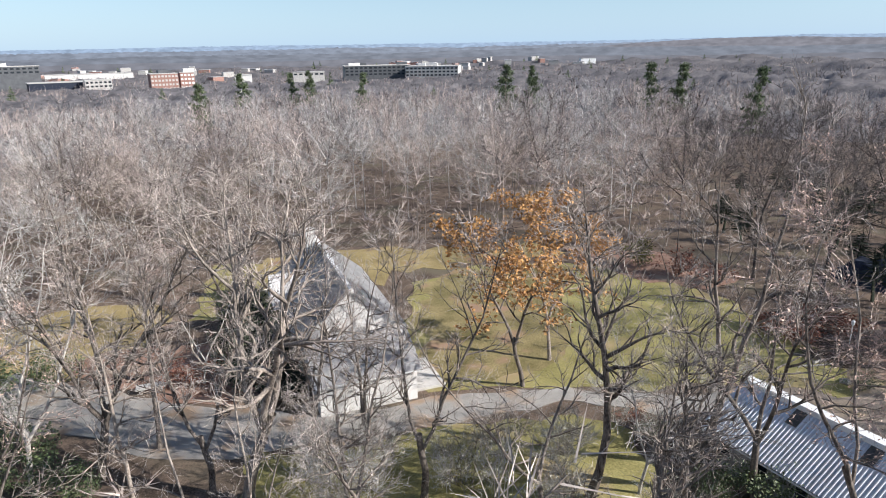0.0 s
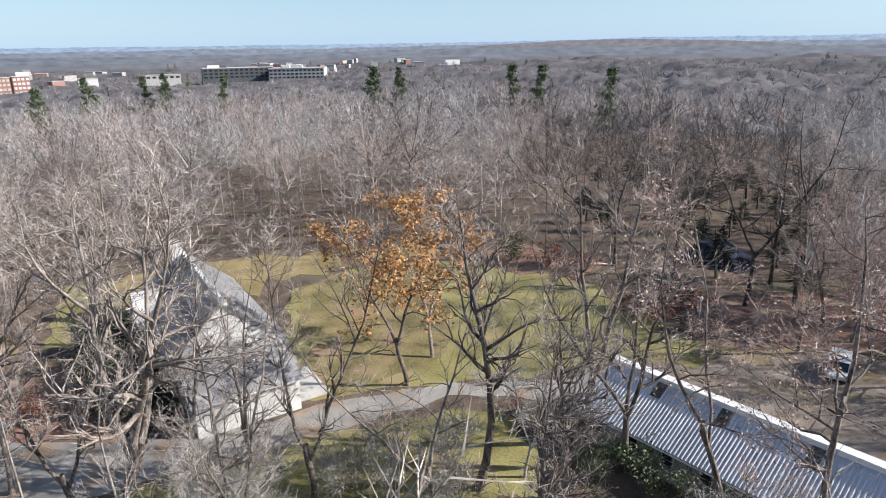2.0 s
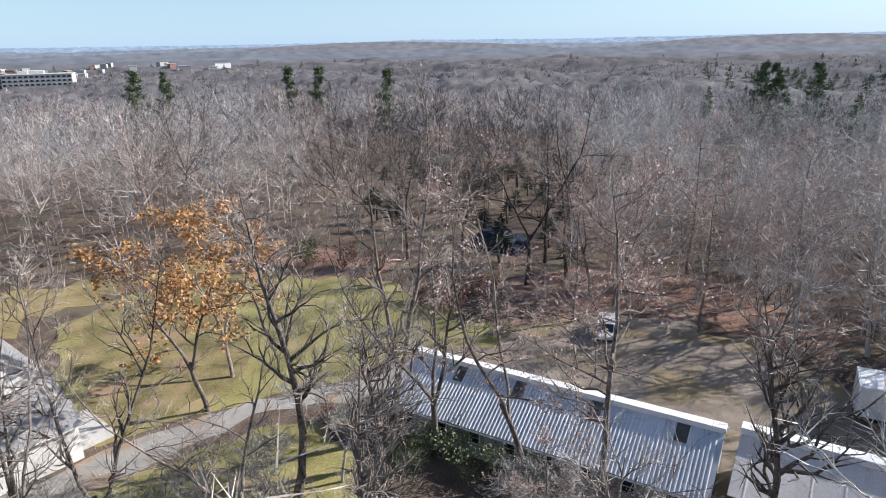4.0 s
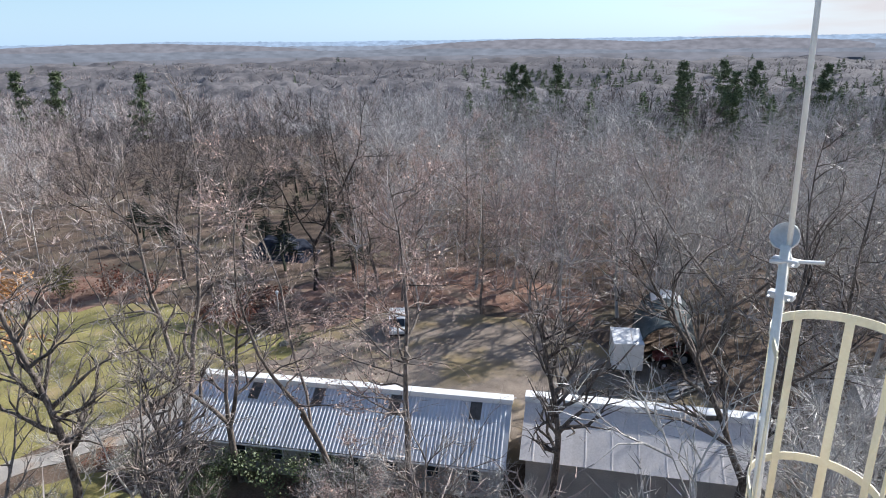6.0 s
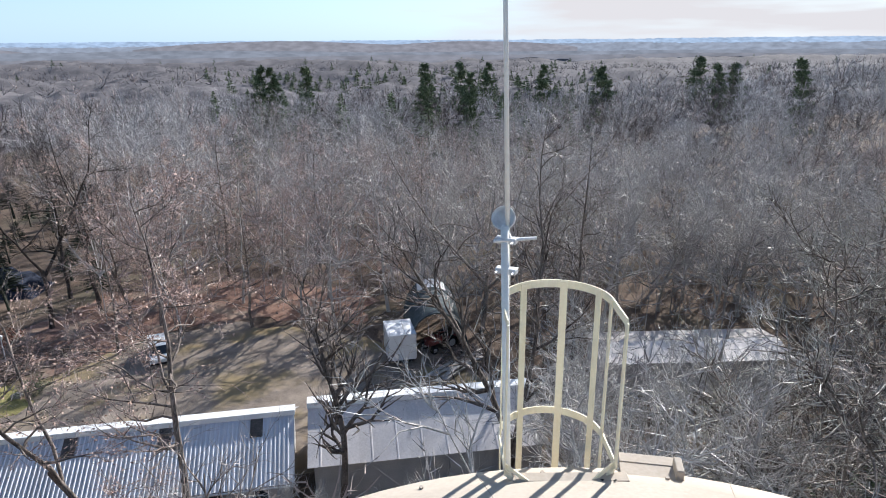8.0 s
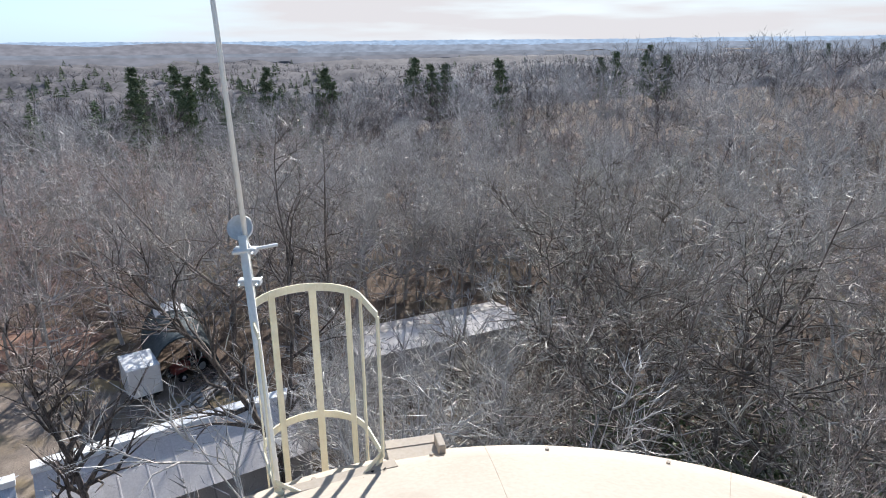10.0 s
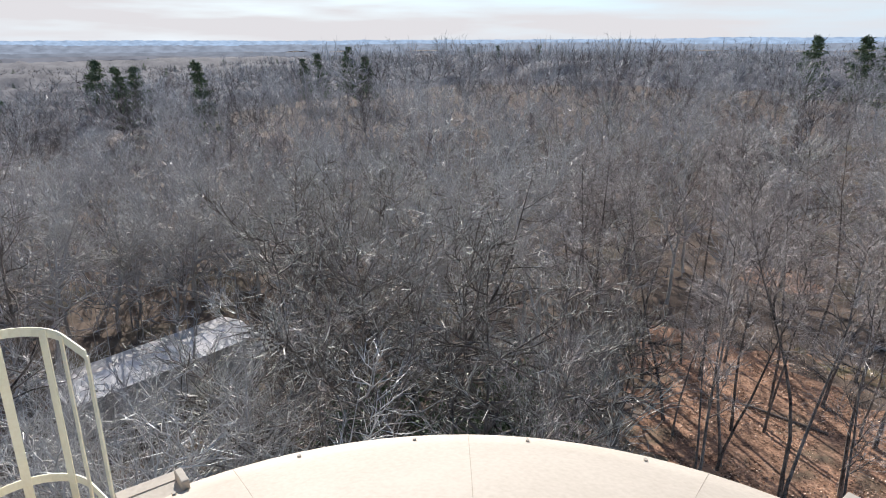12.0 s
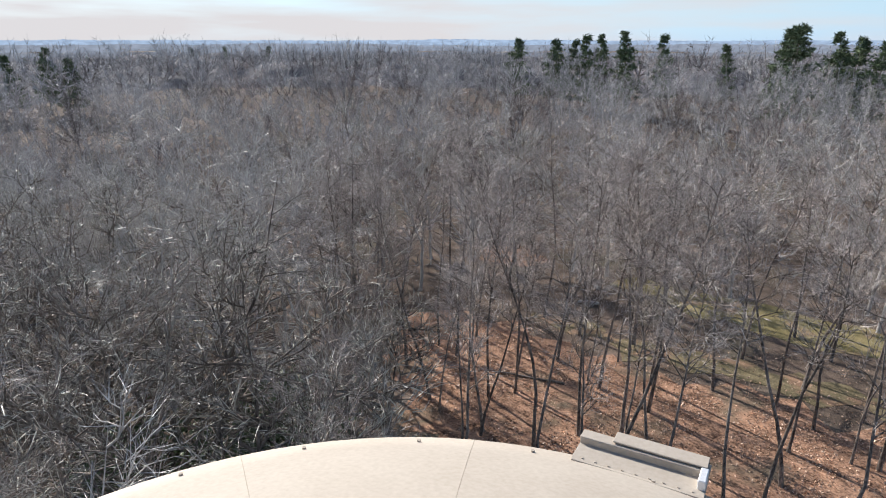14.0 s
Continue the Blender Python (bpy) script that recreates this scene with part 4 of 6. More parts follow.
def conifer(seed, height, spread, whorls=25):
    """A pine: a trunk and uneven whorls of boughs that turn up at the tip and carry tufts of needles."""
    rnd = random.Random(seed)
    trunk, crown = Wood(), Wood()
    line = limb_line(Vector((0, 0, -0.3)), Vector((rnd.gauss(0, 0.03), rnd.gauss(0, 0.03), 1)), height, 6, rnd, 0.05, 0.03)
    trunk.tube(line, [0.26 * (1 - i / 6.3) for i in range(7)], 6)
    for w in range(whorls):
        f = 0.14 + 0.85 * (w + rnd.uniform(-1.2, 1.2)) / (whorls - 1)
        p, _ = at_line(line, max(0.18, min(f, 0.995)))
        for k in range(rnd.randint(3, 5)):
            a = rnd.uniform(0, 6.283)
            reach = spread * max(0.02, 1.0 - 0.97 * f) ** 0.85 * rnd.uniform(0.4, 1.15) + 0.15
            out = Vector((math.cos(a), math.sin(a), rnd.uniform(-0.15, 0.2)))
            elbow = p + out * reach * 0.55
            tip = elbow + (out + Vector((0, 0, 0.25))) * reach * 0.45
            trunk.tube([p, tip], [0.035, 0.01], 3)
            for s in range(6):
                g = 0.25 + 0.75 * (s + rnd.random()) / 6
                c = p.lerp(elbow, g / 0.55) if g < 0.55 else elbow.lerp(tip, (g - 0.55) / 0.45)
                c = c + Vector((rnd.gauss(0, 0.35), rnd.gauss(0, 0.35), rnd.gauss(0.05, 0.3)))
                for _ in range(6):
                    d = Vector((math.cos(a) * 0.4 + rnd.gauss(0, 0.8), math.sin(a) * 0.4 + rnd.gauss(0, 0.8), rnd.gauss(0.2, 0.6))).normalized()
                    crown.sliver(c, c + d * rnd.uniform(0.6, 1.3), rnd.uniform(0.1, 0.19), rnd)
    return trunk, crown, Wood()


kinds_pine = [tree_thing("pine_tree", conifer(s, h, w), "dark green pine rising above bare woods", "pine tree", twig_mat=M_NEEDLES) for s, h, w in ((201, 22, 6.8), (202, 22, 5.8), (203, 20, 7.4))]
# azimuth, distance, height of the top over level sight in degrees
PINES = [(13.9, 260, -1.45), (15.7, 262, -1.5), (21.5, 240, -1.8), (1.7, 330, -1.4), (4.1, 345, -1.7), (-23.9, 300, -2.4), (-10.8, 380, -1.9), (-15, 420, -1.7), (-16.3, 425, -1.8),
         (-20.5, 410, -1.7), (52.0, 260, -1.6), (53.4, 265, -1.8), (56.1, 250, -1.65), (66.4, 300, -1.5), (69.8, 175, -2.4), (69.3, 320, -1.4), (71.5, 330, -1.6), (66.0, 220, -2.4),
         (76.3, 260, -1.8), (81.3, 255, -1.75), (88.6, 300, -1.0), (90.4, 230, -1.6), (91.3, 235, -1.5), (96.5, 185, -1.2), (105.9, 230, -0.7), (108.0, 225, -0.25), (109.6, 215, -0.9), (104.6, 235, -1.2),
         (145, 215, 0.95), (148.3, 210, 0.9), (149.6, 205, 0.8), (150.8, 200, 1.2), (151.9, 205, 1.1), (154.1, 190, 1.35), (157, 215, 1.2), (162, 215, 0.4), (165.2, 175, 1.7), (166.5, 172, 1.95), (169.3, 185, 1.2), (170.4, 190, 1.0), (172, 180, 0.8), (118.4, 420, -0.2), (121, 440, -0.2), (124, 430, -0.1)]
for az, r, el in PINES:
    x, y = r * math.sin(radians(az)), r * math.cos(radians(az))
    tall = EYE + r * math.tan(radians(el - (0.35 if az > 140 else 0))) - float(ground_z(x, y))
    k = rnd.randrange(3)
    plant(kinds_pine, x, y, max(tall, 8) / (22 if k < 2 else 20), pick=k)
# Low conifers, coloured near black to deepen the shade beyond the lawn.
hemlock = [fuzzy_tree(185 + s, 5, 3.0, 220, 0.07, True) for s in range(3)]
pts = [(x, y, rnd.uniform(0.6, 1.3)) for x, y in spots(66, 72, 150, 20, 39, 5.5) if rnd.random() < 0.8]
scatter("dark_conifers", hemlock, pts, M_NEEDLES_DARK, "near-black low conifers deepening the shade under bare trees", 67)
firs = [fuzzy_tree(180 + s, 16, 6.6, 220, 0.17, True) for s in range(5)]
pts = [(x, y, rnd.uniform(0.8, 1.2)) for x, y in spots(60, 130, 800, 48, 82, 17) if noise.noise(Vector((x * 0.012, y * 0.012, 9))) > -0.08]
pts += [(x, y, rnd.uniform(0.8, 1.3)) for x, y in spots(61, 500, 1620, -50, 178, 110)]
scatter("distant_conifers", firs, pts, M_NEEDLES, "scattered dark green conifers among bare woods", 62)

# ---------------------------------------------------------------- water tank
TC, TR, RIM = Vector((0.755, -0.504, 0)), 3.14, 23.3


def tank_z(r):
    return RIM + 0.62 * (1 - (r / TR) ** 2)


tank = empty("water_tank", Matrix.Translation((TC.x, TC.y, 0)))
bm = bmesh.new()
bmesh.ops.create_cone(bm, cap_ends=True, segments=96, radius1=TR, radius2=TR, depth=RIM - 0.06, matrix=Matrix.Translation((0, 0, (RIM - 0.06) / 2)))
part("shell", bm, M_TANK, tank, smooth=False)
for k in range(12):          # roof sheets, 30 degrees each
    bm = bmesh.new()
    rows = []
    for i in range(13):
        r = 0.18 + (TR + 0.03 - 0.18) * i / 12
        rows.append([bm.verts.new((r * math.sin(a), r * math.cos(a), tank_z(r))) for a in (radians(87.2 + 30 * k + 30 * j / 8) for j in range(9))])
    for a, b in zip(rows, rows[1:]):
        for j in range(8):
            bm.faces.new((a[j], b[j], b[j + 1], a[j + 1]))
    lip = [bm.verts.new(v.co + Vector((0, 0, -0.07))) for v in rows[-1]]
    for j in range(8):
        bm.faces.new((rows[-1][j], lip[j], lip[j + 1], rows[-1][j + 1]))
    bmesh.ops.recalc_face_normals(bm, faces=bm.faces[:])
    part("roof_sheet", bm, M_TANK, tank, smooth=True)
    bm = bmesh.new()         # lapped weld seam
    pr = None
    for i in range(25):
        r = 0.2 + (TR + 0.02 - 0.2) * i / 24
        a = radians(87.2 + 30 * k)
        p = Vector((r * math.sin(a), r * math.cos(a), tank_z(r) - 0.0012))
        if pr:
            rod(bm, pr, p, 0.0026, sides=5)
        pr = p
    part("weld_seam", bm, M_SEAM, tank)
bm = bmesh.new()
bmesh.ops.create_cone(bm, cap_ends=True, segments=24, radius1=0.3, radius2=0.2, depth=0.2, matrix=Matrix.Translation((0, 0, tank_z(0) + 0.05)))
part("vent_cap", bm, M_TANK, tank)
for k in range(24):
    a = radians(5 + 15 * k)
    bm = bmesh.new()
    r = TR - 0.1
    rod(bm, (r * math.sin(a), r * math.cos(a), tank_z(r) - 0.01), (r * math.sin(a), r * math.cos(a), tank_z(r) + 0.016), 0.014, sides=6)
    part("rim_bolt", bm, M_TANK, tank)


def rim_frame(name, a0, a1, r0):
    """An Empty at the tank's edge, its x along the edge and y outwards, and the length between two azimuths from the centre."""
    p, q = TC + way(a1) * r0, TC + way(a0) * r0
    mid, d = (p + q) / 2, q - p
    return empty(name, Matrix.Translation((mid.x, mid.y, RIM)) @ Matrix.Rotation(math.atan2(d.y, d.x) + math.pi, 4, "Z")), d.length


def rim_plate(a0, a1, r0, height, label, cover):
    """A steel channel bolted along the tank's edge: a base, an outer upstand and a low inner lip."""
    top, n = rim_frame("rim_channel", a0, a1, r0)
    part("base_plate", boxed((0, 0, 0.02), (n, 0.26, 0.02), bevel=0.003), M_TANK, top)
    part("upstand", boxed((0, 0.12, height / 2), (n, 0.014, height), bevel=0.003), M_TANK, top)
    part("top_flange", boxed((0, 0.165, height), (n, 0.1, 0.012), bevel=0.003), M_TANK, top)
    if cover:
        part("cover_plate", boxed((n * 0.12, 0.2, height + 0.02), (n * 0.72, 0.13, 0.012), bevel=0.003), M_TANK, top)
    part("inner_lip", boxed((0, -0.12, 0.036), (n * 0.97, 0.016, 0.03), bevel=0.003), M_TANK, top)
    part("end_bracket", boxed((n / 2 - 0.03, 0.06, 0.05), (0.05, 0.16, 0.09), bevel=0.006), M_GALV if cover else M_TANK, top)
    for i in range(9):
        bm = bmesh.new()
        rod(bm, ((i - 4) * n / 9.6, -0.06, 0.028), ((i - 4) * n / 9.6, -0.06, 0.036), 0.007, sides=6)
        part("bolt", bm, M_TANK, top)
    return tagged(top, label, "steel channel")


def head_step(a0, a1, r0):
    """The boxed step at the ladder's head, with leaf debris caught under its front."""
    top, n = rim_frame("ladder_step", a0, a1, r0)
    part("tread", boxed((0, -0.045, 0.085), (n, 0.09, 0.016), bevel=0.004), M_TANK, top)
    part("front_plate", boxed((0, -0.08, 0.05), (n * 0.98, 0.014, 0.07), bevel=0.003), M_CAGE, top)
    for s in (-1, 1):
        part("end_plate", boxed((s * n * 0.48, -0.04, 0.045), (0.014, 0.07, 0.075), bevel=0.003), M_CAGE, top)
    part("inner_lip", boxed((0, -0.13, 0.035), (n * 0.97, 0.02, 0.03), bevel=0.003), M_CAGE, top)
    tagged(top, "cream boxed steel step at the ladder head", "step")
    rd = random.Random(3)
    w = Wood()
    for i in range(220):
        x = rd.uniform(-0.4, 0.45) * n
        if math.sin(x * 17) + math.sin(x * 7.3) > -0.2:
            w.leaf(Vector((x, -0.12 + rd.gauss(0, 0.018), 0.045 + abs(rd.gauss(0, 0.02)))), 0.022, rd)
    debris = new("leaf_debris", big_mesh("leaf_debris", *w.arrays(), M_DARK))
    debris.matrix_world = top.matrix_world.copy()
    tagged(debris, "dark leaf debris caught under the step", "debris", kind="stuff")


tagged(tank, "cream-painted steel water tank with shallow domed roof", "water tank")

# ladder cage at the tank's edge
CAGE, CR = Vector((3.75, 0.785, 0)), 0.35
OUT = (CAGE - TC).normalized()
SIDE = Vector((-OUT.y, OUT.x, 0))
cage = empty("ladder_cage", Matrix.Translation((CAGE.x, CAGE.y, 0)))


def strip(bm, pts, up, width, thick):
    """A flat bar bent along points; up: its wide way."""
    rows = []
    for i, p in enumerate(pts):
        d = (pts[min(i + 1, len(pts) - 1)] - pts[max(i - 1, 0)]).normalized()
        n = d.cross(up).normalized() * thick / 2
        w = up * width / 2
        rows.append([bm.verts.new(p + a) for a in (n + w, n - w, -n - w, -n + w)])
    for a, b in zip(rows, rows[1:]):
        for k in range(4):
            bm.faces.new((a[k], a[(k + 1) % 4], b[(k + 1) % 4], b[k]))
    bm.faces.new(rows[0])
    bm.faces.new(list(reversed(rows[-1])))
    bmesh.ops.recalc_face_normals(bm, faces=bm.faces[:])
    return bm


def hoop_points(z, back=0.32):
    pts = [SIDE * CR - OUT * back + Vector((0, 0, z))]
    for i in range(19):
        a = math.pi * (0.5 - i / 18)
        pts.append(OUT * CR * math.cos(a) + SIDE * CR * math.sin(a) + Vector((0, 0, z)))
    pts.append(-SIDE * CR - OUT * back + Vector((0, 0, z)))
    return pts


UP = Vector((0, 0, 1))
CTOP = 24.44
for z in (CTOP, CTOP - 0.98, CTOP - 2.0, CTOP - 3.2):
    part("hoop", strip(bmesh.new(), hoop_points(z), UP, 0.055, 0.009), M_CAGE, cage)
for a in (78, 30, -18, -62, -90):
    d = OUT * math.cos(radians(a)) + SIDE * math.sin(radians(a))
    p = d * (CR - 0.008)
    bm = bmesh.new()
    strip(bm, [p + Vector((0, 0, CTOP + 0.02)), p + Vector((0, 0, CTOP - 4.2))], d.cross(UP), 0.05, 0.008)
    part("upright_bar", bm, M_CAGE, cage)
for s in (1, -1):
    p = SIDE * CR * s - OUT * 0.32
    bm = bmesh.new()
    strip(bm, [p + Vector((0, 0, CTOP)), p + Vector((0, 0, CTOP - 0.98)), p * 0.72 + Vector((0, 0, CTOP - 1.14))], OUT, 0.045, 0.01)
    part("hand_rail", bm, M_CAGE, cage)
    bm = bmesh.new()
    strip(bm, [SIDE * 0.22 * s - OUT * 0.3 + Vector((0, 0, CTOP - 1.05)), SIDE * 0.22 * s - OUT * 0.3 + Vector((0, 0, CTOP - 4.2))], SIDE, 0.05, 0.012)
    part("ladder_stile", bm, M_CAGE, cage)
for i in range(10):
    bm = bmesh.new()
    z = CTOP - 1.1 - 0.3 * i
    rod(bm, SIDE * 0.22 - OUT * 0.3 + Vector((0, 0, z)), -SIDE * 0.22 - OUT * 0.3 + Vector((0, 0, z)), 0.012, sides=8)
    part("rung", bm, M_CAGE, cage)
for s in (1, -1):
    a, b = SIDE * CR * s - OUT * 0.3, SIDE * 0.2 * s - OUT * 0.36
    for z in (CTOP - 0.97, CTOP - 1.03):
        part("foot_bracket", strip(bmesh.new(), [a + Vector((0, 0, z)), b + Vector((0, 0, z - 0.09)), b + Vector((0, 0, z - 0.2))], UP, 0.03, 0.01), M_CAGE, cage)
part("foot_bar", strip(bmesh.new(), [SIDE * 0.2 - OUT * 0.36 + Vector((0, 0, CTOP - 1.08)), -SIDE * 0.2 - OUT * 0.36 + Vector((0, 0, CTOP - 1.08))], UP, 0.03, 0.01), M_CAGE, cage)
tagged(cage, "ivory-painted steel ladder cage at the tank's edge", "ladder cage")
head_step(61.0, 75.0, TR - 0.14)
rim_plate(74.6, 82.0, TR - 0.06, 0.03, "low cream steel channel along the tank's edge", False)
rim_plate(160, 175.5, TR + 0.02, 0.075, "cream steel channel bolted to the tank's edge", True)

# mast
FOOT = Vector((3.53, 0.985, RIM - 1.2))
LEAN = Vector((-0.012, 0.028, 1)).normalized()
mast = empty("antenna_mast", Matrix.Translation(FOOT))
z_cl = 24.70 - FOOT.z
part("lower_tube", rod(bmesh.new(), (0, 0, 0), LEAN * (z_cl + 0.28), 0.024, sides=16), M_MAST, mast, smooth=True)
off = Vector((0.045, -0.004, 0))
part("upper_tube", rod(bmesh.new(), LEAN * (z_cl - 0.1) + off, LEAN * (z_cl + 2.9) + off, 0.0145, 0.013, 12), M_MAST, mast, smooth=True)
for dz, w in ((0.0, 0.16), (0.19, 0.2)):
    c = LEAN * (z_cl + dz)
    cl = part("clamp", boxed(c + off / 2, (0.06, 0.13, 0.035), bevel=0.004), M_GALV, mast)
    for s in (-1, 1):
        part("clamp_bolt", rod(bmesh.new(), c + off / 2 + Vector((-0.07, 0.05 * s, 0)), c + off / 2 + Vector((0.07, 0.05 * s, 0)), 0.006, sides=6), M_GALV, cl)
c = LEAN * (z_cl + 0.2)
part("cross_arm", rod(bmesh.new(), c + SIDE * 0.07 - OUT * 0.03, c - SIDE * 0.19 + OUT * 0.02, 0.011, sides=8), M_GALV, mast)
tagged(mast, "galvanized steel antenna mast clamped at the tank's edge", "mast")
flood = empty("reflector_lamp", Matrix.Translation(FOOT + LEAN * (z_cl + 0.3) - SIDE * 0.01 + OUT * 0.09))
bm = bmesh.new()
prof = [(0.012, -0.05), (0.045, -0.035), (0.068, -0.005), (0.075, 0.03), (0.07, 0.032), (0.06, 0.0), (0.035, -0.022), (0.004, -0.03)]
rings = [[bm.verts.new((r * math.cos(2 * math.pi * k / 20), r * math.sin(2 * math.pi * k / 20), z)) for k in range(20)] for r, z in prof]
for a, b in zip(rings, rings[1:]):
    for k in range(20):
        bm.faces.new((a[k], a[(k + 1) % 20], b[(k + 1) % 20], b[k]))
bmesh.ops.recalc_face_normals(bm, faces=bm.faces[:])
bmesh.ops.transform(bm, matrix=(-OUT * 0.8 + UP * 0.5 + SIDE * 0.4).to_track_quat("Z", "Y").to_matrix().to_4x4(), verts=bm.verts[:])
part("bowl", bm, M_GALV, flood, smooth=True)
part("stem", rod(bmesh.new(), (0, 0, -0.02), -SIDE * 0.03 - OUT * 0.09 + Vector((0, 0, -0.1)), 0.008, sides=6), M_GALV, flood)
tagged(flood, "small round metal reflector lamp on the mast", "lamp")

# ---------------------------------------------------------------- buildings


def gable(name, front, along, length, depth, eave, ridge, label, category, roof, wall, over=0.35):
    """A gabled building: front is a plan corner, along the way its front wall runs, the body lies to the left of that way."""
    d = Vector((along[0], along[1], 0)).normalized()
    top = empty(name, Matrix.Translation((front[0], front[1], 0)) @ Matrix.Rotation(math.atan2(d.y, d.x), 4, "Z"))
    bm = bmesh.new()
    prof = [(0, 0), (depth, 0), (depth, eave), (depth / 2, ridge - 0.06), (0, eave)]
    a = [bm.verts.new((0, y, z)) for y, z in prof]
    b = [bm.verts.new((length, y, z)) for y, z in prof]
    bm.faces.new(a)
    bm.faces.new(list(reversed(b)))
    for i in range(5):
        bm.faces.new((a[i], b[i], b[(i + 1) % 5], a[(i + 1) % 5]))
    bmesh.ops.recalc_face_normals(bm, faces=bm.faces[:])
    part("wall", bm, wall, top)
    slope = (ridge - eave) / (depth / 2)
    for s in (0, 1):
        y0, y1 = (-over, depth / 2) if s == 0 else (depth + over, depth / 2)
        z0 = eave - over * slope
        bm = bmesh.new()
        vs = [bm.verts.new(p) for p in ((-over, y0, z0 + 0.02), (length + over, y0, z0 + 0.02), (length + over, y1, ridge + 0.02), (-over, y1, ridge + 0.02))]
        f = bm.faces.new(vs)
        bmesh.ops.solidify(bm, geom=[f], thickness=0.12 if s else -0.12)
        bmesh.ops.recalc_face_normals(bm, faces=bm.faces[:])
        part("roof", bm, roof, top)
    return tagged(top, label, category)


def window_part(parent, x, z, w, h, y=0.0, face=-1, mat=None):
    """A framed window in the wall at depth y of a building's own plan."""
    f = empty("window")
    f.parent = parent
    f.location = (x, y, z)
    bm = bmesh.new()
    t = 0.06
    for c, s in (((0, 0, h / 2), (w + t, 0.08, t)), ((0, 0, -h / 2), (w + t, 0.12, t)), ((-w / 2, 0, 0), (t, 0.08, h)), ((w / 2, 0, 0), (t, 0.08, h)), ((0, 0, 0), (w, 0.06, 0.03))):
        box(bm, (c[0], c[1] + face * 0.03, c[2]), s)
    under(part("window_frame", bm, M_TRIM), f)
    under(part("pane", boxed((0, face * 0.012, 0), (w, 0.03, h)), mat or M_GLASS), f)
    return f


def ribbed_roof(barn, length, depth, eave, ridge, pitch, over, ribs, rib, material):
    """Sheets of roofing with standing ribs, on the front slope, over the plain deck."""
    half = depth / 2
    slope = (ridge - eave) / half
    bm = bmesh.new()
    prof = []
    for i in range(ribs):
        c = (i + 0.5) * pitch / ribs
        prof += [(c - 0.07, 0.0), (c - 0.03, rib), (c + 0.03, rib), (c + 0.07, 0.0)]
    prof = [(0, 0)] + prof + [(pitch - 0.004, 0)]
    a = [bm.verts.new((x, -over - 0.03, eave - (over + 0.03) * slope + 0.035 + z)) for x, z in prof]
    b = [bm.verts.new((x, half, ridge + 0.035 + z)) for x, z in prof]
    for i in range(len(prof) - 1):
        bm.faces.new((a[i], a[i + 1], b[i + 1], b[i]))
    bmesh.ops.recalc_face_normals(bm, faces=bm.faces[:])
    first = part("roof_sheet", bm, material, barn)
    n = int((length + 2 * over) / pitch)
    first.location = (-over, 0, 0)
    for i in range(1, n):
        o = new("roof_sheet", first.data)
        o.parent = barn
        o.location = (-over + i * pitch, 0, 0.003 * (i % 2))


def ridge_cap(barn, length, depth, ridge, slope, over, width=0.42):
    bm = bmesh.new()
    y, z = depth / 2, ridge + 0.1
    prof = [(-width, -width * slope), (-width * 0.8, 0.06), (width * 0.8, 0.06), (width, -width * slope)]
    a = [bm.verts.new((-over - 0.05, y + p, z + q)) for p, q in prof]
    b = [bm.verts.new((length + over + 0.05, y + p, z + q)) for p, q in prof]
    for i in range(4):
        bm.faces.new((a[i], b[i], b[(i + 1) % 4], a[(i + 1) % 4]))
    bm.faces.new(a)
    bm.faces.new(list(reversed(b)))
    bmesh.ops.recalc_face_normals(bm, faces=bm.faces[:])
    part("ridge_cap", bm, M_CAP, barn)


BD = Vector((0.539, -0.842, 0))
barn = gable("barn", (14.3, 37.45), BD, 20.55, 7.6, 2.5, 4.6, "long low grey barn with a ribbed metal roof", "barn", M_ROOF_METAL, M_GREYWALL)
ribbed_roof(barn, 20.55, 7.6, 2.5, 4.6, 1.0, 0.35, 4, 0.05, M_ROOF_METAL)
ridge_cap(barn, 20.55, 7.6, 4.6, 2.1 / 3.8, 0.35)
for i in range(8):
    window_part(barn, 1.5 + 2.5 * i, 1.55, 0.75, 0.85)
for x in (3.9, 8.3, 13.5, 18.7):         # translucent panels let into the front slope
    bm = bmesh.new()
    s = 2.1 / 3.8
    box(bm, (0, 0, 0), (0.72, 1.2, 0.05), bevel=0.01)
    bmesh.ops.transform(bm, matrix=Matrix.Translation((x, 2.85, 2.5 + 2.85 * s + 0.09)) @ Matrix.Rotation(math.atan(s), 4, "X"), verts=bm.verts[:])
    part("skylight", bm, M_DARKPANEL, barn, "dull dark translucent roof panel")
part("gutter", boxed((10.28, -0.42, 2.24), (21.25, 0.1, 0.09), bevel=0.02), M_TRIM, barn)

barn2 = gable("barn", (26.6, 19.2), (0.518, -0.855), 13.7, 7.2, 3.0, 4.8, "long low barn with a smooth pale metal roof", "barn", M_ROOF_PALE, M_GREYWALL)
ridge_cap(barn2, 13.7, 7.2, 4.8, 1.8 / 3.6, 0.35, 0.5)
ribbed_roof(barn2, 13.7, 7.2, 3.0, 4.8, 1.5, 0.35, 1, 0.016, M_ROOF_PALE)
shed = gable("shed", (45.35, 5.5), (0.416, -0.909), 14.4, 5.0, 2.9, 3.3, "long white-roofed shed half hidden by trees", "shed", M_SHEDROOF, M_GREYWALL)
ribbed_roof(shed, 14.4, 5.0, 2.9, 3.3, 1.5, 0.35, 1, 0.03, M_SHEDROOF)

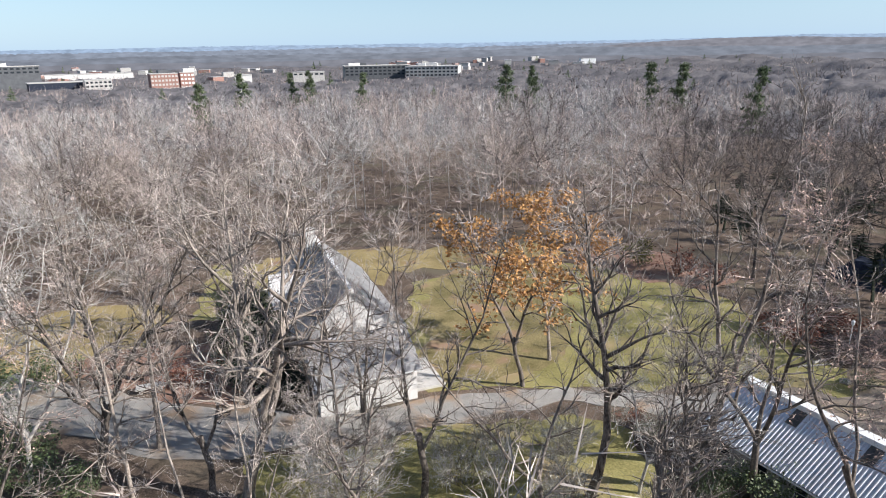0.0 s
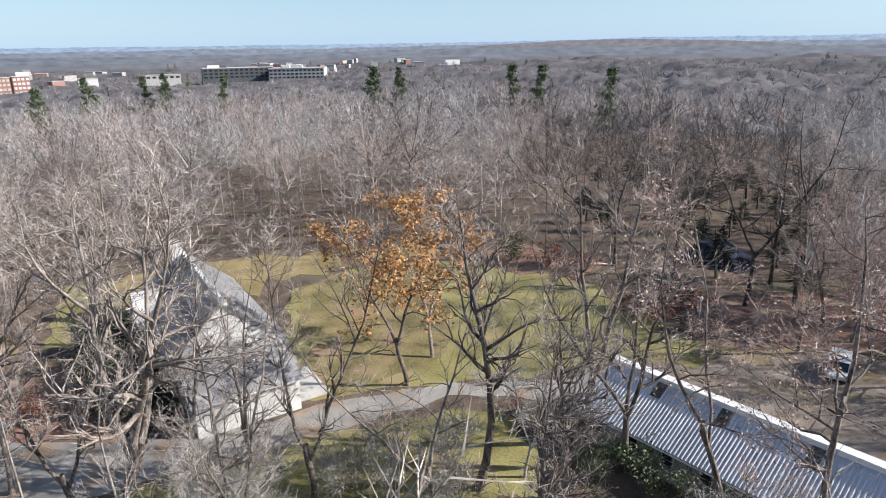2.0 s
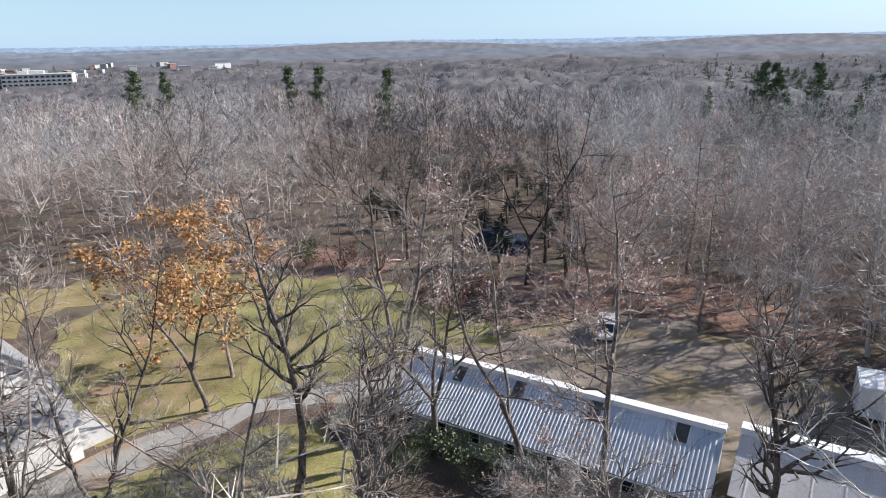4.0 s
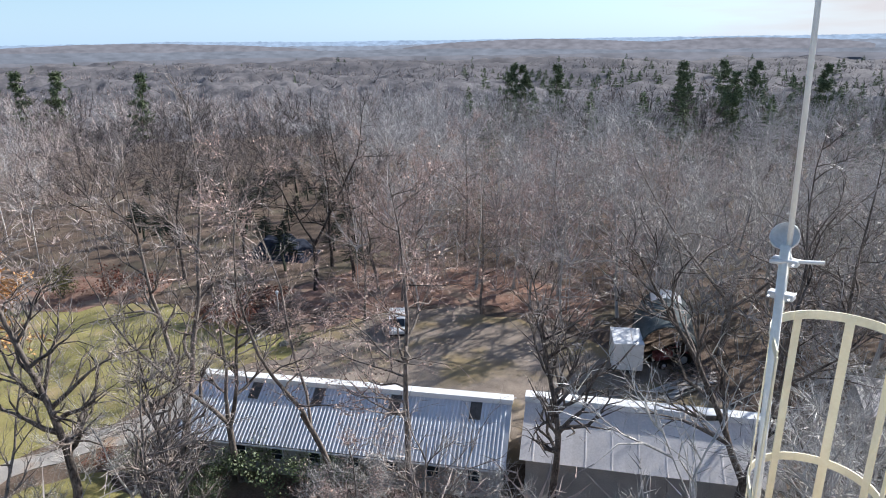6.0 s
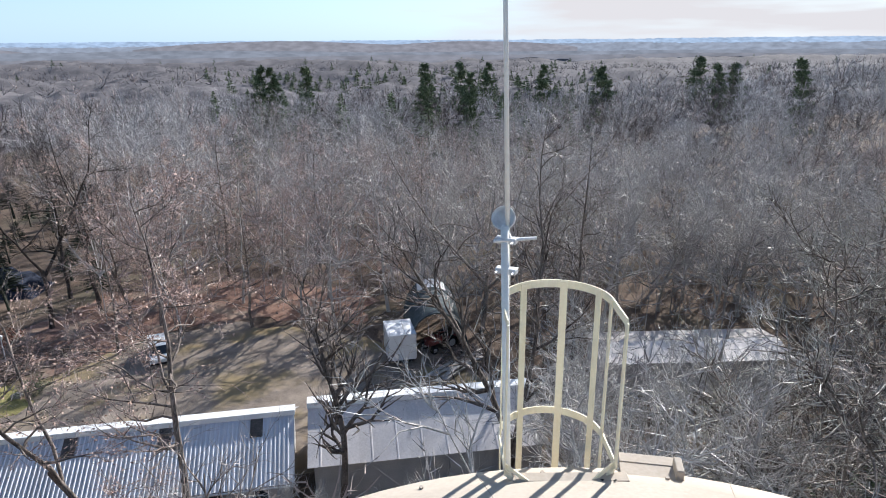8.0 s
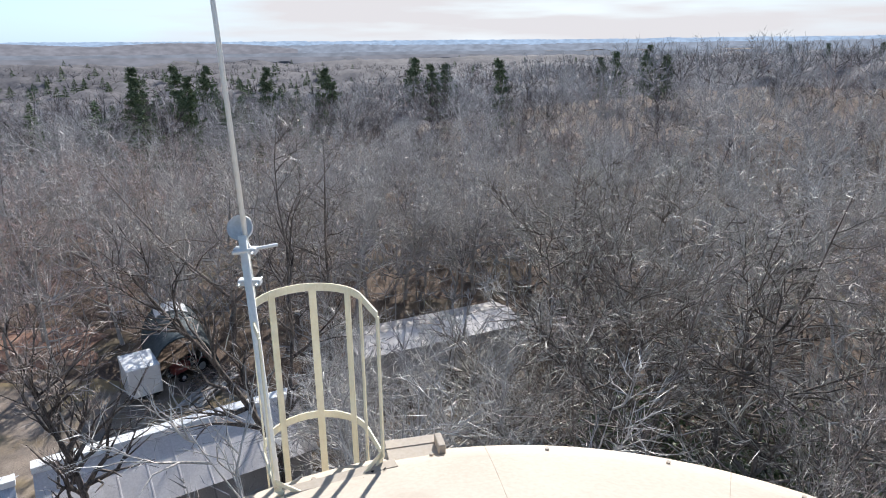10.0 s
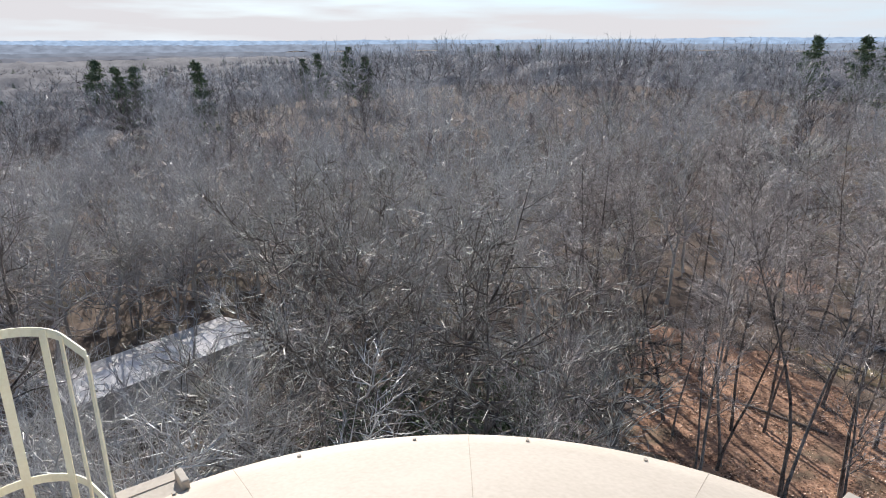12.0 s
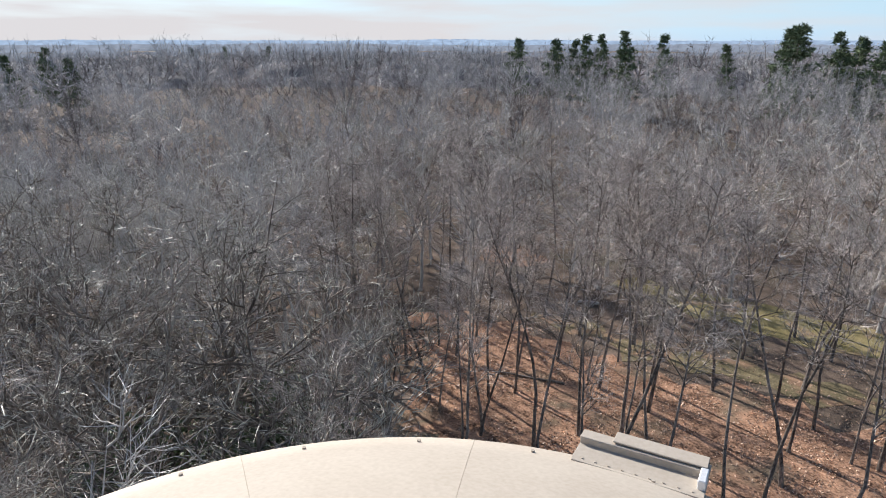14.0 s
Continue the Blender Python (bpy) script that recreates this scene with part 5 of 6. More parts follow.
# the white house: a low wing in front of a long main block
HD, HP = Vector((0.912, 0.41, 0)), Vector((-0.41, 0.912, 0))
c = HD * 5.9 + HP * 42.6
wing = gable("house", c.xy, HD, 7.5, 7.6, 2.8, 4.6, "white clapboard house wing with a grey shingle roof", "house", M_SHINGLE, M_CLAP)
part("porch_slab", boxed((8.9, 3.4, 0.12), (2.6, 5.0, 0.24), bevel=0.02), M_CONCRETE, wing)
part("gutter", boxed((3.75, -0.42, 2.6), (8.1, 0.1, 0.09), bevel=0.02), M_TRIM, wing)
bay = empty("window")
bay.parent, bay.location = wing, (7.9, 3.8, 0)
under(part("window_frame", boxed((0, 0, 1.5), (0.8, 2.4, 2.9), bevel=0.03), M_TRIM), bay)
for y in (-0.6, 0.6):
    under(part("pane", boxed((0.41, y, 1.7), (0.03, 0.75, 1.3)), M_GLASS), bay)
c = HD * 14.6 + HP * 49.6
main = gable("house", c.xy, HP, 16.8, 9.0, 3.2, 7.0, "white clapboard house with a steep grey shingle roof", "house", M_SHINGLE, M_CLAP)
for i in range(5):
    window_part(main, 2.0 + 3.2 * i, 1.7, 0.9, 1.3)
bm = bmesh.new()
box(bm, (15.6, 5.2, 7.0), (0.9, 0.9, 2.4), bevel=0.02)
ch = part("chimney", bm, M_CLAP, main, "white-painted chimney")
under(part("flue_cap", boxed((15.6, 5.2, 8.3), (1.05, 1.05, 0.16), bevel=0.02), M_CONCRETE), ch)
ridge_cap(main, 16.8, 9.0, 7.0, 3.8 / 4.5, 0.35, 0.2)
bm = bmesh.new()                            # cross gable on the far left slope
vs = [(0, 0, 3.2), (4.6, 0, 3.2), (2.3, 0, 5.9), (0, -4.5, 3.2), (4.6, -4.5, 3.2), (2.3, -4.5, 5.9)]
vv = [bm.verts.new(Vector(p) + Vector((7.5, 10.2, 0))) for p in vs]
for f in ((0, 1, 2), (3, 5, 4), (0, 2, 5, 3), (1, 4, 5, 2), (0, 3, 4, 1)):
    bm.faces.new([vv[i] for i in f])
bmesh.ops.recalc_face_normals(bm, faces=bm.faces[:])
part("cross_gable", bm, M_SHINGLE, main)

# ---------------------------------------------------------------- yard things


def wheel(parent, x, y, r, w):
    bm = bmesh.new()
    rod(bm, (x, y - w / 2, r), (x, y + w / 2, r), r, sides=18)
    t = part("wheel", bm, M_RUBBER, parent)
    under(part("rim", rod(bmesh.new(), (x, y - w / 2 - 0.01, r), (x, y + w / 2 + 0.01, r), r * 0.55, sides=14), M_GALV), t)


def placed(name, x, y, turn):
    return empty(name, Matrix.Translation((x, y, 0)) @ Matrix.Rotation(radians(turn), 4, "Z"))


# white van facing the tank
van = placed("van", 37.6, 42.4, -132)
van.scale = (0.84, 0.84, 0.84)
bm = bmesh.new()
side = [(-2.3, 0.45), (2.3, 0.45), (2.35, 0.95), (1.55, 1.1), (0.95, 1.85), (-2.2, 1.9), (-2.35, 1.2)]
a = [bm.verts.new((x, -0.92, z)) for x, z in side]
b = [bm.verts.new((x, 0.92, z)) for x, z in side]
bm.faces.new(a)
bm.faces.new(list(reversed(b)))
for i in range(len(side)):
    bm.faces.new((a[i], b[i], b[(i + 1) % len(side)], a[(i + 1) % len(side)]))
bmesh.ops.recalc_face_normals(bm, faces=bm.faces[:])
bmesh.ops.bevel(bm, geom=bm.edges[:], offset=0.05, segments=2, affect="EDGES")
part("body", bm, M_WHITE, van)
bm = boxed((0, 0, 0), (0.9, 1.6, 0.03), bevel=0.01)
bmesh.ops.transform(bm, matrix=Matrix.Translation((1.275, 0, 1.5)) @ Matrix.Rotation(radians(51.3), 4, "Y"), verts=bm.verts[:])
part("windscreen", bm, M_GLASS, van)
for y in (-0.925, 0.925):
    part("side_window", boxed((0.2, y, 1.5), (1.3, 0.03, 0.45), bevel=0.01), M_GLASS, van)
    part("headlight", boxed((2.33, y * 0.75, 0.78), (0.06, 0.3, 0.18), bevel=0.02), M_GALV, van)
part("bumper", boxed((2.36, 0, 0.5), (0.12, 1.75, 0.2), bevel=0.03), M_RUBBER, van)
for x in (-1.5, 1.45):
    for y in (-0.85, 0.85):
        wheel(van, x, y, 0.34, 0.22)
tagged(van, "white van parked at the yard's edge", "van")

# white box trailer
trailer = placed("box_trailer", 45.3, 22.8, 35)
part("box", boxed((0, 0, 1.75), (3.2, 2.35, 2.3), bevel=0.05), M_WHITE, trailer)
for i in range(6):
    part("side_rib", boxed((-1.45 + 0.58 * i, -1.19, 1.75), (0.06, 0.03, 2.2)), M_TRIM, trailer)
part("roof_panel", boxed((0, 0, 2.92), (3.25, 2.4, 0.05), bevel=0.015), M_CAP, trailer)
part("chassis", boxed((0, 0, 0.5), (3.3, 1.6, 0.18), bevel=0.02), M_RUBBER, trailer)
part("tow_bar", rod(bmesh.new(), (1.5, 0, 0.5), (2.8, 0, 0.45), 0.05, sides=8), M_RUBBER, trailer)
for x in (-0.6, 0.35):
    for y in (-1.0, 1.0):
        wheel(trailer, x, y, 0.36, 0.22)
tagged(trailer, "white box trailer standing on the yard", "trailer")

# round-topped fabric shelter, its open end towards the yard
shelter = placed("hoop_shelter", 50.0, 21.6, 118)
bm = bmesh.new()
arch = [(2.6 * math.cos(a), 4.3 * math.sin(a) ** 0.8) for a in (math.pi * i / 18 for i in range(19))]
for inner in (1.0, 0.985):
    rows = [[bm.verts.new((x * inner, y, max(0, z * inner))) for x, z in arch] for y in (-4.2, -2.1, 0, 2.1, 4.2)]
    for p, q in zip(rows, rows[1:]):
        for i in range(18):
            bm.faces.new((p[i], p[i + 1], q[i + 1], q[i]))
part("cover", bm, M_TARP, shelter, "slack grey-green fabric cover", smooth=True)
for y in (-4.2, 4.2):
    bm = bmesh.new()
    for (x0, z0), (x1, z1) in zip(arch, arch[1:]):
        rod(bm, (x0 * 1.01, y, z0 * 1.01), (x1 * 1.01, y, z1 * 1.01), 0.04, sides=6)
    part("hoop", bm, M_TARP, shelter)
# The cover's sunlit top is put on as a white strip.
bm = bmesh.new()
cap = [(x * 1.015, z * 1.015) for x, z in arch[6:13]]
rows = [[bm.verts.new((x, y, z)) for x, z in cap] for y in (-4.3, -2.0)]
for i in range(6):
    bm.faces.new((rows[0][i], rows[0][i + 1], rows[1][i + 1], rows[1][i]))
part("patch", bm, M_CAP, shelter, "sunlit top of the cover as a white strip")
tagged(shelter, "round-topped shelter with a grey-green cover", "shelter")

# red tractor in front of the shelter
tractor = placed("tractor", 48.6, 20.3, 150)
part("hood", boxed((0.9, 0, 0.95), (1.6, 0.75, 0.7), bevel=0.08), M_RUST, tractor)
part("seat", boxed((-0.6, 0, 1.05), (0.5, 0.5, 0.45), bevel=0.08), M_RUBBER, tractor)
part("fender", boxed((-0.6, 0.62, 1.15), (1.0, 0.3, 0.12), bevel=0.04), M_RUST, tractor)
part("fender", boxed((-0.6, -0.62, 1.15), (1.0, 0.3, 0.12), bevel=0.04), M_RUST, tractor)
bm = bmesh.new()
for y in (-0.5, 0.5):
    rod(bm, (-0.9, y, 1.0), (-0.9, y, 2.2), 0.035, sides=8)
rod(bm, (-0.9, -0.5, 2.2), (-0.9, 0.5, 2.2), 0.035, sides=8)
part("roll_bar", bm, M_TRIM, tractor)
for x, r in ((-0.6, 0.62), (1.3, 0.36)):
    for y in (-0.7, 0.7):
        wheel(tractor, x, y, r, 0.3)
tagged(tractor, "dull red tractor with a pale roll bar", "tractor")

# grey boards stacked behind the second barn
rndb = random.Random(9)
for k in range(16):
    b = placed("board", 45.2 + rndb.uniform(-0.7, 0.7) + 0.05 * k, 17.8 + rndb.uniform(-1.0, 1.0), -12 + rndb.uniform(-9, 9))
    part("plank", boxed((0, 0, 0.06 + 0.055 * (k // 2)), (rndb.uniform(3.5, 5.5), 0.3, 0.05), bevel=0.006), M_BARK_PALE if k % 3 else M_GREYWALL, b)
    tagged(b, "weathered grey board on an untidy stack", "board", "stacked boards")

# lamp post at the lawn's end
lamp = placed("lamp_post", 31.9, 53.9, 0)
part("pole", rod(bmesh.new(), (0, 0, 0), (0, 0, 2.3), 0.05, 0.04, 10), M_TRIM, lamp)
part("lantern", rod(bmesh.new(), (0, 0, 2.3), (0, 0, 2.62), 0.1, 0.16, 6), M_TRIM, lamp)
part("cap", rod(bmesh.new(), (0, 0, 2.62), (0, 0, 2.78), 0.19, 0.03, 6), M_TRIM, lamp)
tagged(lamp, "white lamp post beside a brush heap", "lamp post")

# fallen trunks and stones
for x0, y0, x1, y1, r, pale in ((27.6, 51.0, 31.0, 52.6, 0.14, 1), (26.0, 50.3, 29.5, 50.9, 0.1, 1), (26.5, 52.6, 33.0, 50.0, 0.12, 0), (23.0, -41.0, 28.6, -39.0, 0.12, 0), (29.0, -57.8, 31.0, -57.0, 0.2, 1), (24.0, 49.8, 27.5, 52.5, 0.09, 0)):
    log = empty("fallen_log", Matrix.Translation((x0, y0, 0)))
    bm = bmesh.new()
    pts = [Vector((0, 0, r)).lerp(Vector((x1 - x0, y1 - y0, r * 0.9)), i / 5) + Vector((0, 0, 0.04 * math.sin(i * 2.1))) for i in range(6)]
    for i in range(5):
        rod(bm, pts[i], pts[i + 1], r * (1 - i * 0.1), r * (0.9 - i * 0.1), 8)
    part("log", bm, M_BARK_PALE if pale else M_BARK, log)
    tagged(log, "pale fallen tree trunk on the ground" if pale else "dark fallen tree trunk on the ground", "log")
for x, y, s in ((29.8, -57.2, 0.55), (27.8, -76.0, 0.6), (31.5, -62.0, 0.4), (26.2, -71.5, 0.5), (28.5, 47.8, 0.4)):
    st = new("boulder", bpy.data.meshes.new("boulder"))
    bm = bmesh.new()
    bmesh.ops.create_icosphere(bm, subdivisions=3, radius=s)
    for v in bm.verts:
        v.co *= 1 + 0.35 * noise.noise(v.co * 2.2 / s + Vector((x, y, 0)))
        v.co.z *= 0.6
    bm.to_mesh(st.data)
    bm.free()
    st.data.materials.append(M_STONE)
    st.location = (x, y, s * 0.3)
    tagged(st, "rough grey field stone on the ground", "stone")


def brush_heap(x, y, radius, height, count, seed):
    """A loose mound of cut branches, stout ones below and twigs on top."""
    rd = random.Random(seed)
    stout, thin = Wood(), Wood()
    for i in range(count):
        a, q = rd.uniform(0, 6.283), rd.random() ** 0.7
        z = 0.06 + height * (1 - q * q) * rd.random()
        p = Vector((math.cos(a) * radius * q, math.sin(a) * radius * q, z))
        d = Vector((rd.gauss(0, 1), rd.gauss(0, 1), rd.gauss(0.05, 0.18))).normalized()
        ln = rd.uniform(0.8, 2.6)
        if i % 3 == 0:
            r = rd.uniform(0.025, 0.07)
            stout.tube([p - d * ln * 0.5, p + Vector((0, 0, rd.gauss(0.03, 0.05))), p + d * ln * 0.5], [r, r * 0.85, r * 0.5], 4)
        else:
            thin.sliver(p - d * ln * 0.4, p + d * ln * 0.6 + Vector((0, 0, rd.uniform(0, 0.3))), rd.uniform(0.01, 0.022), rd)
    top = empty("brush_heap", Matrix.Translation((x, y, 0)))
    under(new("branch_tangle", big_mesh("branch_tangle", *stout.arrays(), M_BARK_DARK if seed % 2 else M_BARK_MID)), top)
    under(new("twig_tangle", big_mesh("twig_tangle", *thin.arrays(), M_TWIG_RED)), top)
    tagged(top, "heap of cut branches and reddish twigs at the yard's edge", "brush heap", "brush heaps")


for x, y, r, h, n, seed in ((30.2, 52.6, 2.6, 1.3, 420, 1), (33.6, 54.8, 2.4, 1.1, 380, 2), (29.6, 59.4, 2.8, 1.4, 420, 3), (34.8, 50.2, 2.0, 0.8, 260, 4), (33.0, 61.0, 2.4, 1.2, 320, 5), (47.2, 17.6, 2.2, 0.9, 260, 6)):
    brush_heap(x, y, r, h, n, seed)
bench = placed("stone_bench", -26.8, 44.7, 25)
part("slab", boxed((0, 0, 0.46), (2.2, 0.9, 0.14), bevel=0.03), M_CONCRETE, bench)
for x in (-0.75, 0.75):
    part("leg", boxed((x, 0, 0.2), (0.22, 0.7, 0.4), bevel=0.02), M_CONCRETE, bench)
tagged(bench, "pale stone bench among red-brown leaves", "bench")

# dark blue tarpaulin over a heap, in the trees
bm = bmesh.new()
bmesh.ops.create_grid(bm, x_segments=26, y_segments=18, size=1.0)
for v in bm.verts:
    d = max(abs(v.co.x), abs(v.co.y))
    h = 2.7 * (1 - smooth_step(d, 0.45, 1.0)) * (0.8 + 0.3 * noise.noise(v.co * 3))
    v.co = Vector((v.co.x * 4.4, v.co.y * 2.6, float(h) + 0.12 * noise.noise(v.co * 9) + 0.02))
heap = part("tarpaulin", bm, M_BLUETARP, smooth=True)
heap.matrix_world = Matrix.Translation((43.5, 71.0, 0)) @ Matrix.Rotation(radians(-62), 4, "Z")
tagged(heap, "dark blue tarpaulin draped over a mound among trees", "tarpaulin")

# red-brown leaf bed by the house, dark ground under the trees beside the barn
patch("leaf_bed", [(-33, 46.5), (-29, 44.5), (-22, 42.6), (-18, 43.5), (-18, 50), (-24, 53), (-33, 52), (-37, 49)], M_REDLEAF, 0.06, "bed of red-brown fallen leaves by the house", "leaf bed", 0.7, 11)
patch("leaf_bed", [(31, 48.5), (42, 46.5), (48, 40), (50, 29), (58, 33), (57, 48), (47, 60), (34, 58)], M_REDLEAF, 0.04, "bank of red-brown fallen leaves beyond the yard", "leaf bed", 0.9, 12)
patch("leaf_bed", [(12, 76), (19, 71.5), (24, 69), (29, 72), (22, 82), (10, 84)], M_REDLEAF, 0.045, "red-brown leaf bed at the lawn's end", "leaf bed", 0.9, 13)


def leafy_bush(seed, radius, height, count, size):
    rnd = random.Random(seed)
    stems, crown = Wood(), Wood()
    for i in range(9):
        a = rnd.uniform(0, 6.283)
        stems.tube(limb_line(Vector((0, 0, -0.1)), Vector((math.cos(a) * 0.5, math.sin(a) * 0.5, 1)), height * 0.8, 4, rnd, 0.05, 0.15), [0.03, 0.025, 0.02, 0.012, 0.006], 4)
    lumps = [Vector((rnd.gauss(0, 0.42) * radius, rnd.gauss(0, 0.42) * radius, height * rnd.uniform(0.3, 0.85))) for _ in range(12)]
    for i in range(count):
        c = rnd.choice(lumps)
        d = Vector((rnd.gauss(0, 1), rnd.gauss(0, 1), rnd.gauss(0, 0.8))).normalized() * radius * 0.4 * rnd.random() ** 0.4
        p = c + d
        p.z = max(p.z, 0.05)
        crown.leaf(p, size * rnd.uniform(0.6, 1.3), rnd)
    return stems, Wood(), crown


kinds_evergreen = [tree_thing("evergreen_bush", leafy_bush(s, 1.8, 2.2, 1500, 0.075), "dark green broadleaf evergreen bush", "bush", leaf_mat=M_SHRUB) for s in (301, 302)]
kinds_pinkbush = [tree_thing("withered_bush", leafy_bush(311, 1.7, 2.0, 700, 0.07), "bush with pale withered pinkish leaves beside the barn", "bush", leaf_mat=M_BEECHLEAF)]
kinds_redbush = [tree_thing("red_bush", leafy_bush(321, 1.8, 1.8, 800, 0.09), "low red-brown bush beside the lawn", "bush", leaf_mat=M_REDBUSH)]
kinds_olive = [tree_thing("olive_bush", leafy_bush(331, 2.6, 3.6, 1200, 0.14), "rounded olive-green bush at the lawn's end", "bush", leaf_mat=M_OLIVE)]
for x, y, s in ((15.2, 33.6, 1.0), (16.8, 32.0, 1.2), (18.6, 29.6, 1.1), (20.0, 27.6, 0.9), (13.2, 33.0, 0.8), (-29.5, 33.6, 1.4), (-32.0, 35.5, 1.5), (-35.5, 44.5, 1.5), (-38.0, 42.0, 1.6), (-24.5, 31.0, 1.1), (-27.0, 30.5, 1.3), (11.4, 39.2, 0.7), (29.0, 46.6, 0.7), (-19.5, 54.0, 1.6), (-21.0, 50.0, 1.2)):
    plant(kinds_evergreen, x, y, s)
for az, r, s in ((112, 21, 1.5), (117, 25, 1.8), (121, 19, 1.4), (124, 27, 1.9), (108, 27, 1.6), (101, 22, 1.3), (119, 32, 2.4), (127, 33, 2.3), (114, 35, 2.6), (106, 34, 2.2), (130, 27, 2.0), (123, 38, 2.6), (111, 30, 2.2), (98, 29, 1.8)):
    q = way(az) * r
    plant(kinds_evergreen, q.x, q.y, s)
# Yews added in near-black green to deepen the house's shadow.
kinds_yew = [tree_thing("yew_bush", leafy_bush(341, 2.2, 3.0, 1300, 0.12), "near-black yew bush that deepens the house's shade", "bush", leaf_mat=M_NEEDLES_DARK)]
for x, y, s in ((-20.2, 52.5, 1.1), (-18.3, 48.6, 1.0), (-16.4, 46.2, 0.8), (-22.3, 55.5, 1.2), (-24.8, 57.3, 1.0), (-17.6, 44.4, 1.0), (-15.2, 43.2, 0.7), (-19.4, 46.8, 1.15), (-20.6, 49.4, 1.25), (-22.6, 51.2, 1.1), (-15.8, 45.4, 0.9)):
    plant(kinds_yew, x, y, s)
for x, y, s in ((21.6, 26.8, 1.0), (22.8, 25.2, 1.1), (24.0, 23.4, 1.0), (20.4, 28.8, 0.8), (25.0, 21.6, 0.9)):
    plant(kinds_pinkbush, x, y, s)
rf = random.Random(12)
for i in range(4, 13):                    # twiggy growth along the front of the two barns
    f = 1 + 33 * (i + rf.random()) / 13
    q = Vector((14.3, 37.45, 0)) + BD * f + Vector((-0.838, -0.545, 0)) * rf.uniform(2.2, 5.5)
    plant(kinds_bush if i % 3 else kinds_pinkbush, q.x, q.y, rf.uniform(0.45, 0.8))
for x, y, s in ((-24.0, 45.6, 1.1), (-25.6, 47.0, 0.9), (-22.0, 47.5, 1.0), (27.5, 54.5, 1.3), (29.5, 57.0, 1.4), (26.0, 57.5, 1.0), (22.5, 73.0, 1.6), (25.5, 70.5, 1.3), (33.0, 56.5, 1.2), (10.5, 41.2, 0.7)):
    plant(kinds_redbush, x, y, s)
for x, y, s in ((18.6, 75.6, 1.0),):
    plant(kinds_olive, x, y, s)

# ---------------------------------------------------------------- far buildings


def far_block(name, az, r, width, depth, top, floors, wall, label, turn=0.0, bays=0, sunk=26.0, roof_boxes=0, seed=1, pane=None):
    """A flat-roofed building far off, its front towards the tank, with window panes in bays."""
    p = way(az) * r
    o = empty(name, Matrix.Translation((p.x, p.y, 0)) @ Matrix.Rotation(radians(-az + turn), 4, "Z"))
    base = float(ground_z(p.x, p.y)) - 1
    part("wall", boxed((0, depth / 2, (top + base) / 2), (width, depth, top - base), bevel=0.15), wall, o)
    part("roof", boxed((0, depth / 2, top + 0.3), (width + 1, depth + 1, 0.6), bevel=0.1), M_CONCRETE, o)
    h = 4.0
    if bays:
        me = None
        for f in range(floors):
            for i in range(bays):
                z = top - 2.2 - f * h
                if me is None:
                    w = part("window", boxed((0, 0, 0), (width / bays * 0.62, 0.3, 1.9), bevel=0.05), pane or M_GLASS, o)
                    me = w.data
                else:
                    w = under(new("window", me), o)
                w.location = (-width / 2 + (i + 0.5) * width / bays, -0.08, z)
    rnd = random.Random(seed)
    for i in range(roof_boxes):
        part("roof_unit", boxed((rnd.uniform(-0.4, 0.4) * width, depth * rnd.uniform(0.2, 0.8), top + 2.2), (rnd.uniform(6, 16), rnd.uniform(5, 9), 3.4), bevel=0.2), M_CLAP if rnd.random() < 0.6 else M_OFFICE, o)
    return tagged(o, label, "building")


far_block("office_building", -9.2, 860, 84, 40, 4.6, 3, M_OFFICE, "dark low office block with white roof units", 6, 14, roof_boxes=4, seed=3)
far_block("office_building", -4.6, 830, 66, 40, 3.4, 3, M_CONCRETE, "pale low office block with window rows", -8, 13, roof_boxes=3, seed=4)
far_block("office_building", -26.3, 720, 26, 20, 5.2, 4, M_BRICK, "red brick office block with pale window bands", 8, 8, roof_boxes=1, seed=5, pane=M_CONCRETE)
far_block("office_building", -24.6, 735, 14, 18, 5.4, 4, M_BRICK, "red brick office block with pale window bands", 8, 4, roof_boxes=1, seed=6, pane=M_CAP)
far_block("industrial_building", -36.6, 900, 60, 40, 13.0, 2, M_OFFICE, "dark grey round-fronted industrial building", 4, 10, roof_boxes=3, seed=7)
far_block("warehouse", -31.5, 1150, 120, 40, -4.5, 1, M_CLAP, "long white warehouse in the distance", 0, 0)
far_block("warehouse", -31.0, 800, 26, 18, -1.5, 2, M_CONCRETE, "pale warehouse with window rows", 5, 6, pane=M_GLASS)
far_block("warehouse", -33.5, 820, 60, 30, -3.5, 1, M_BLUETARP, "low shed with a blue roof", 5, 0)
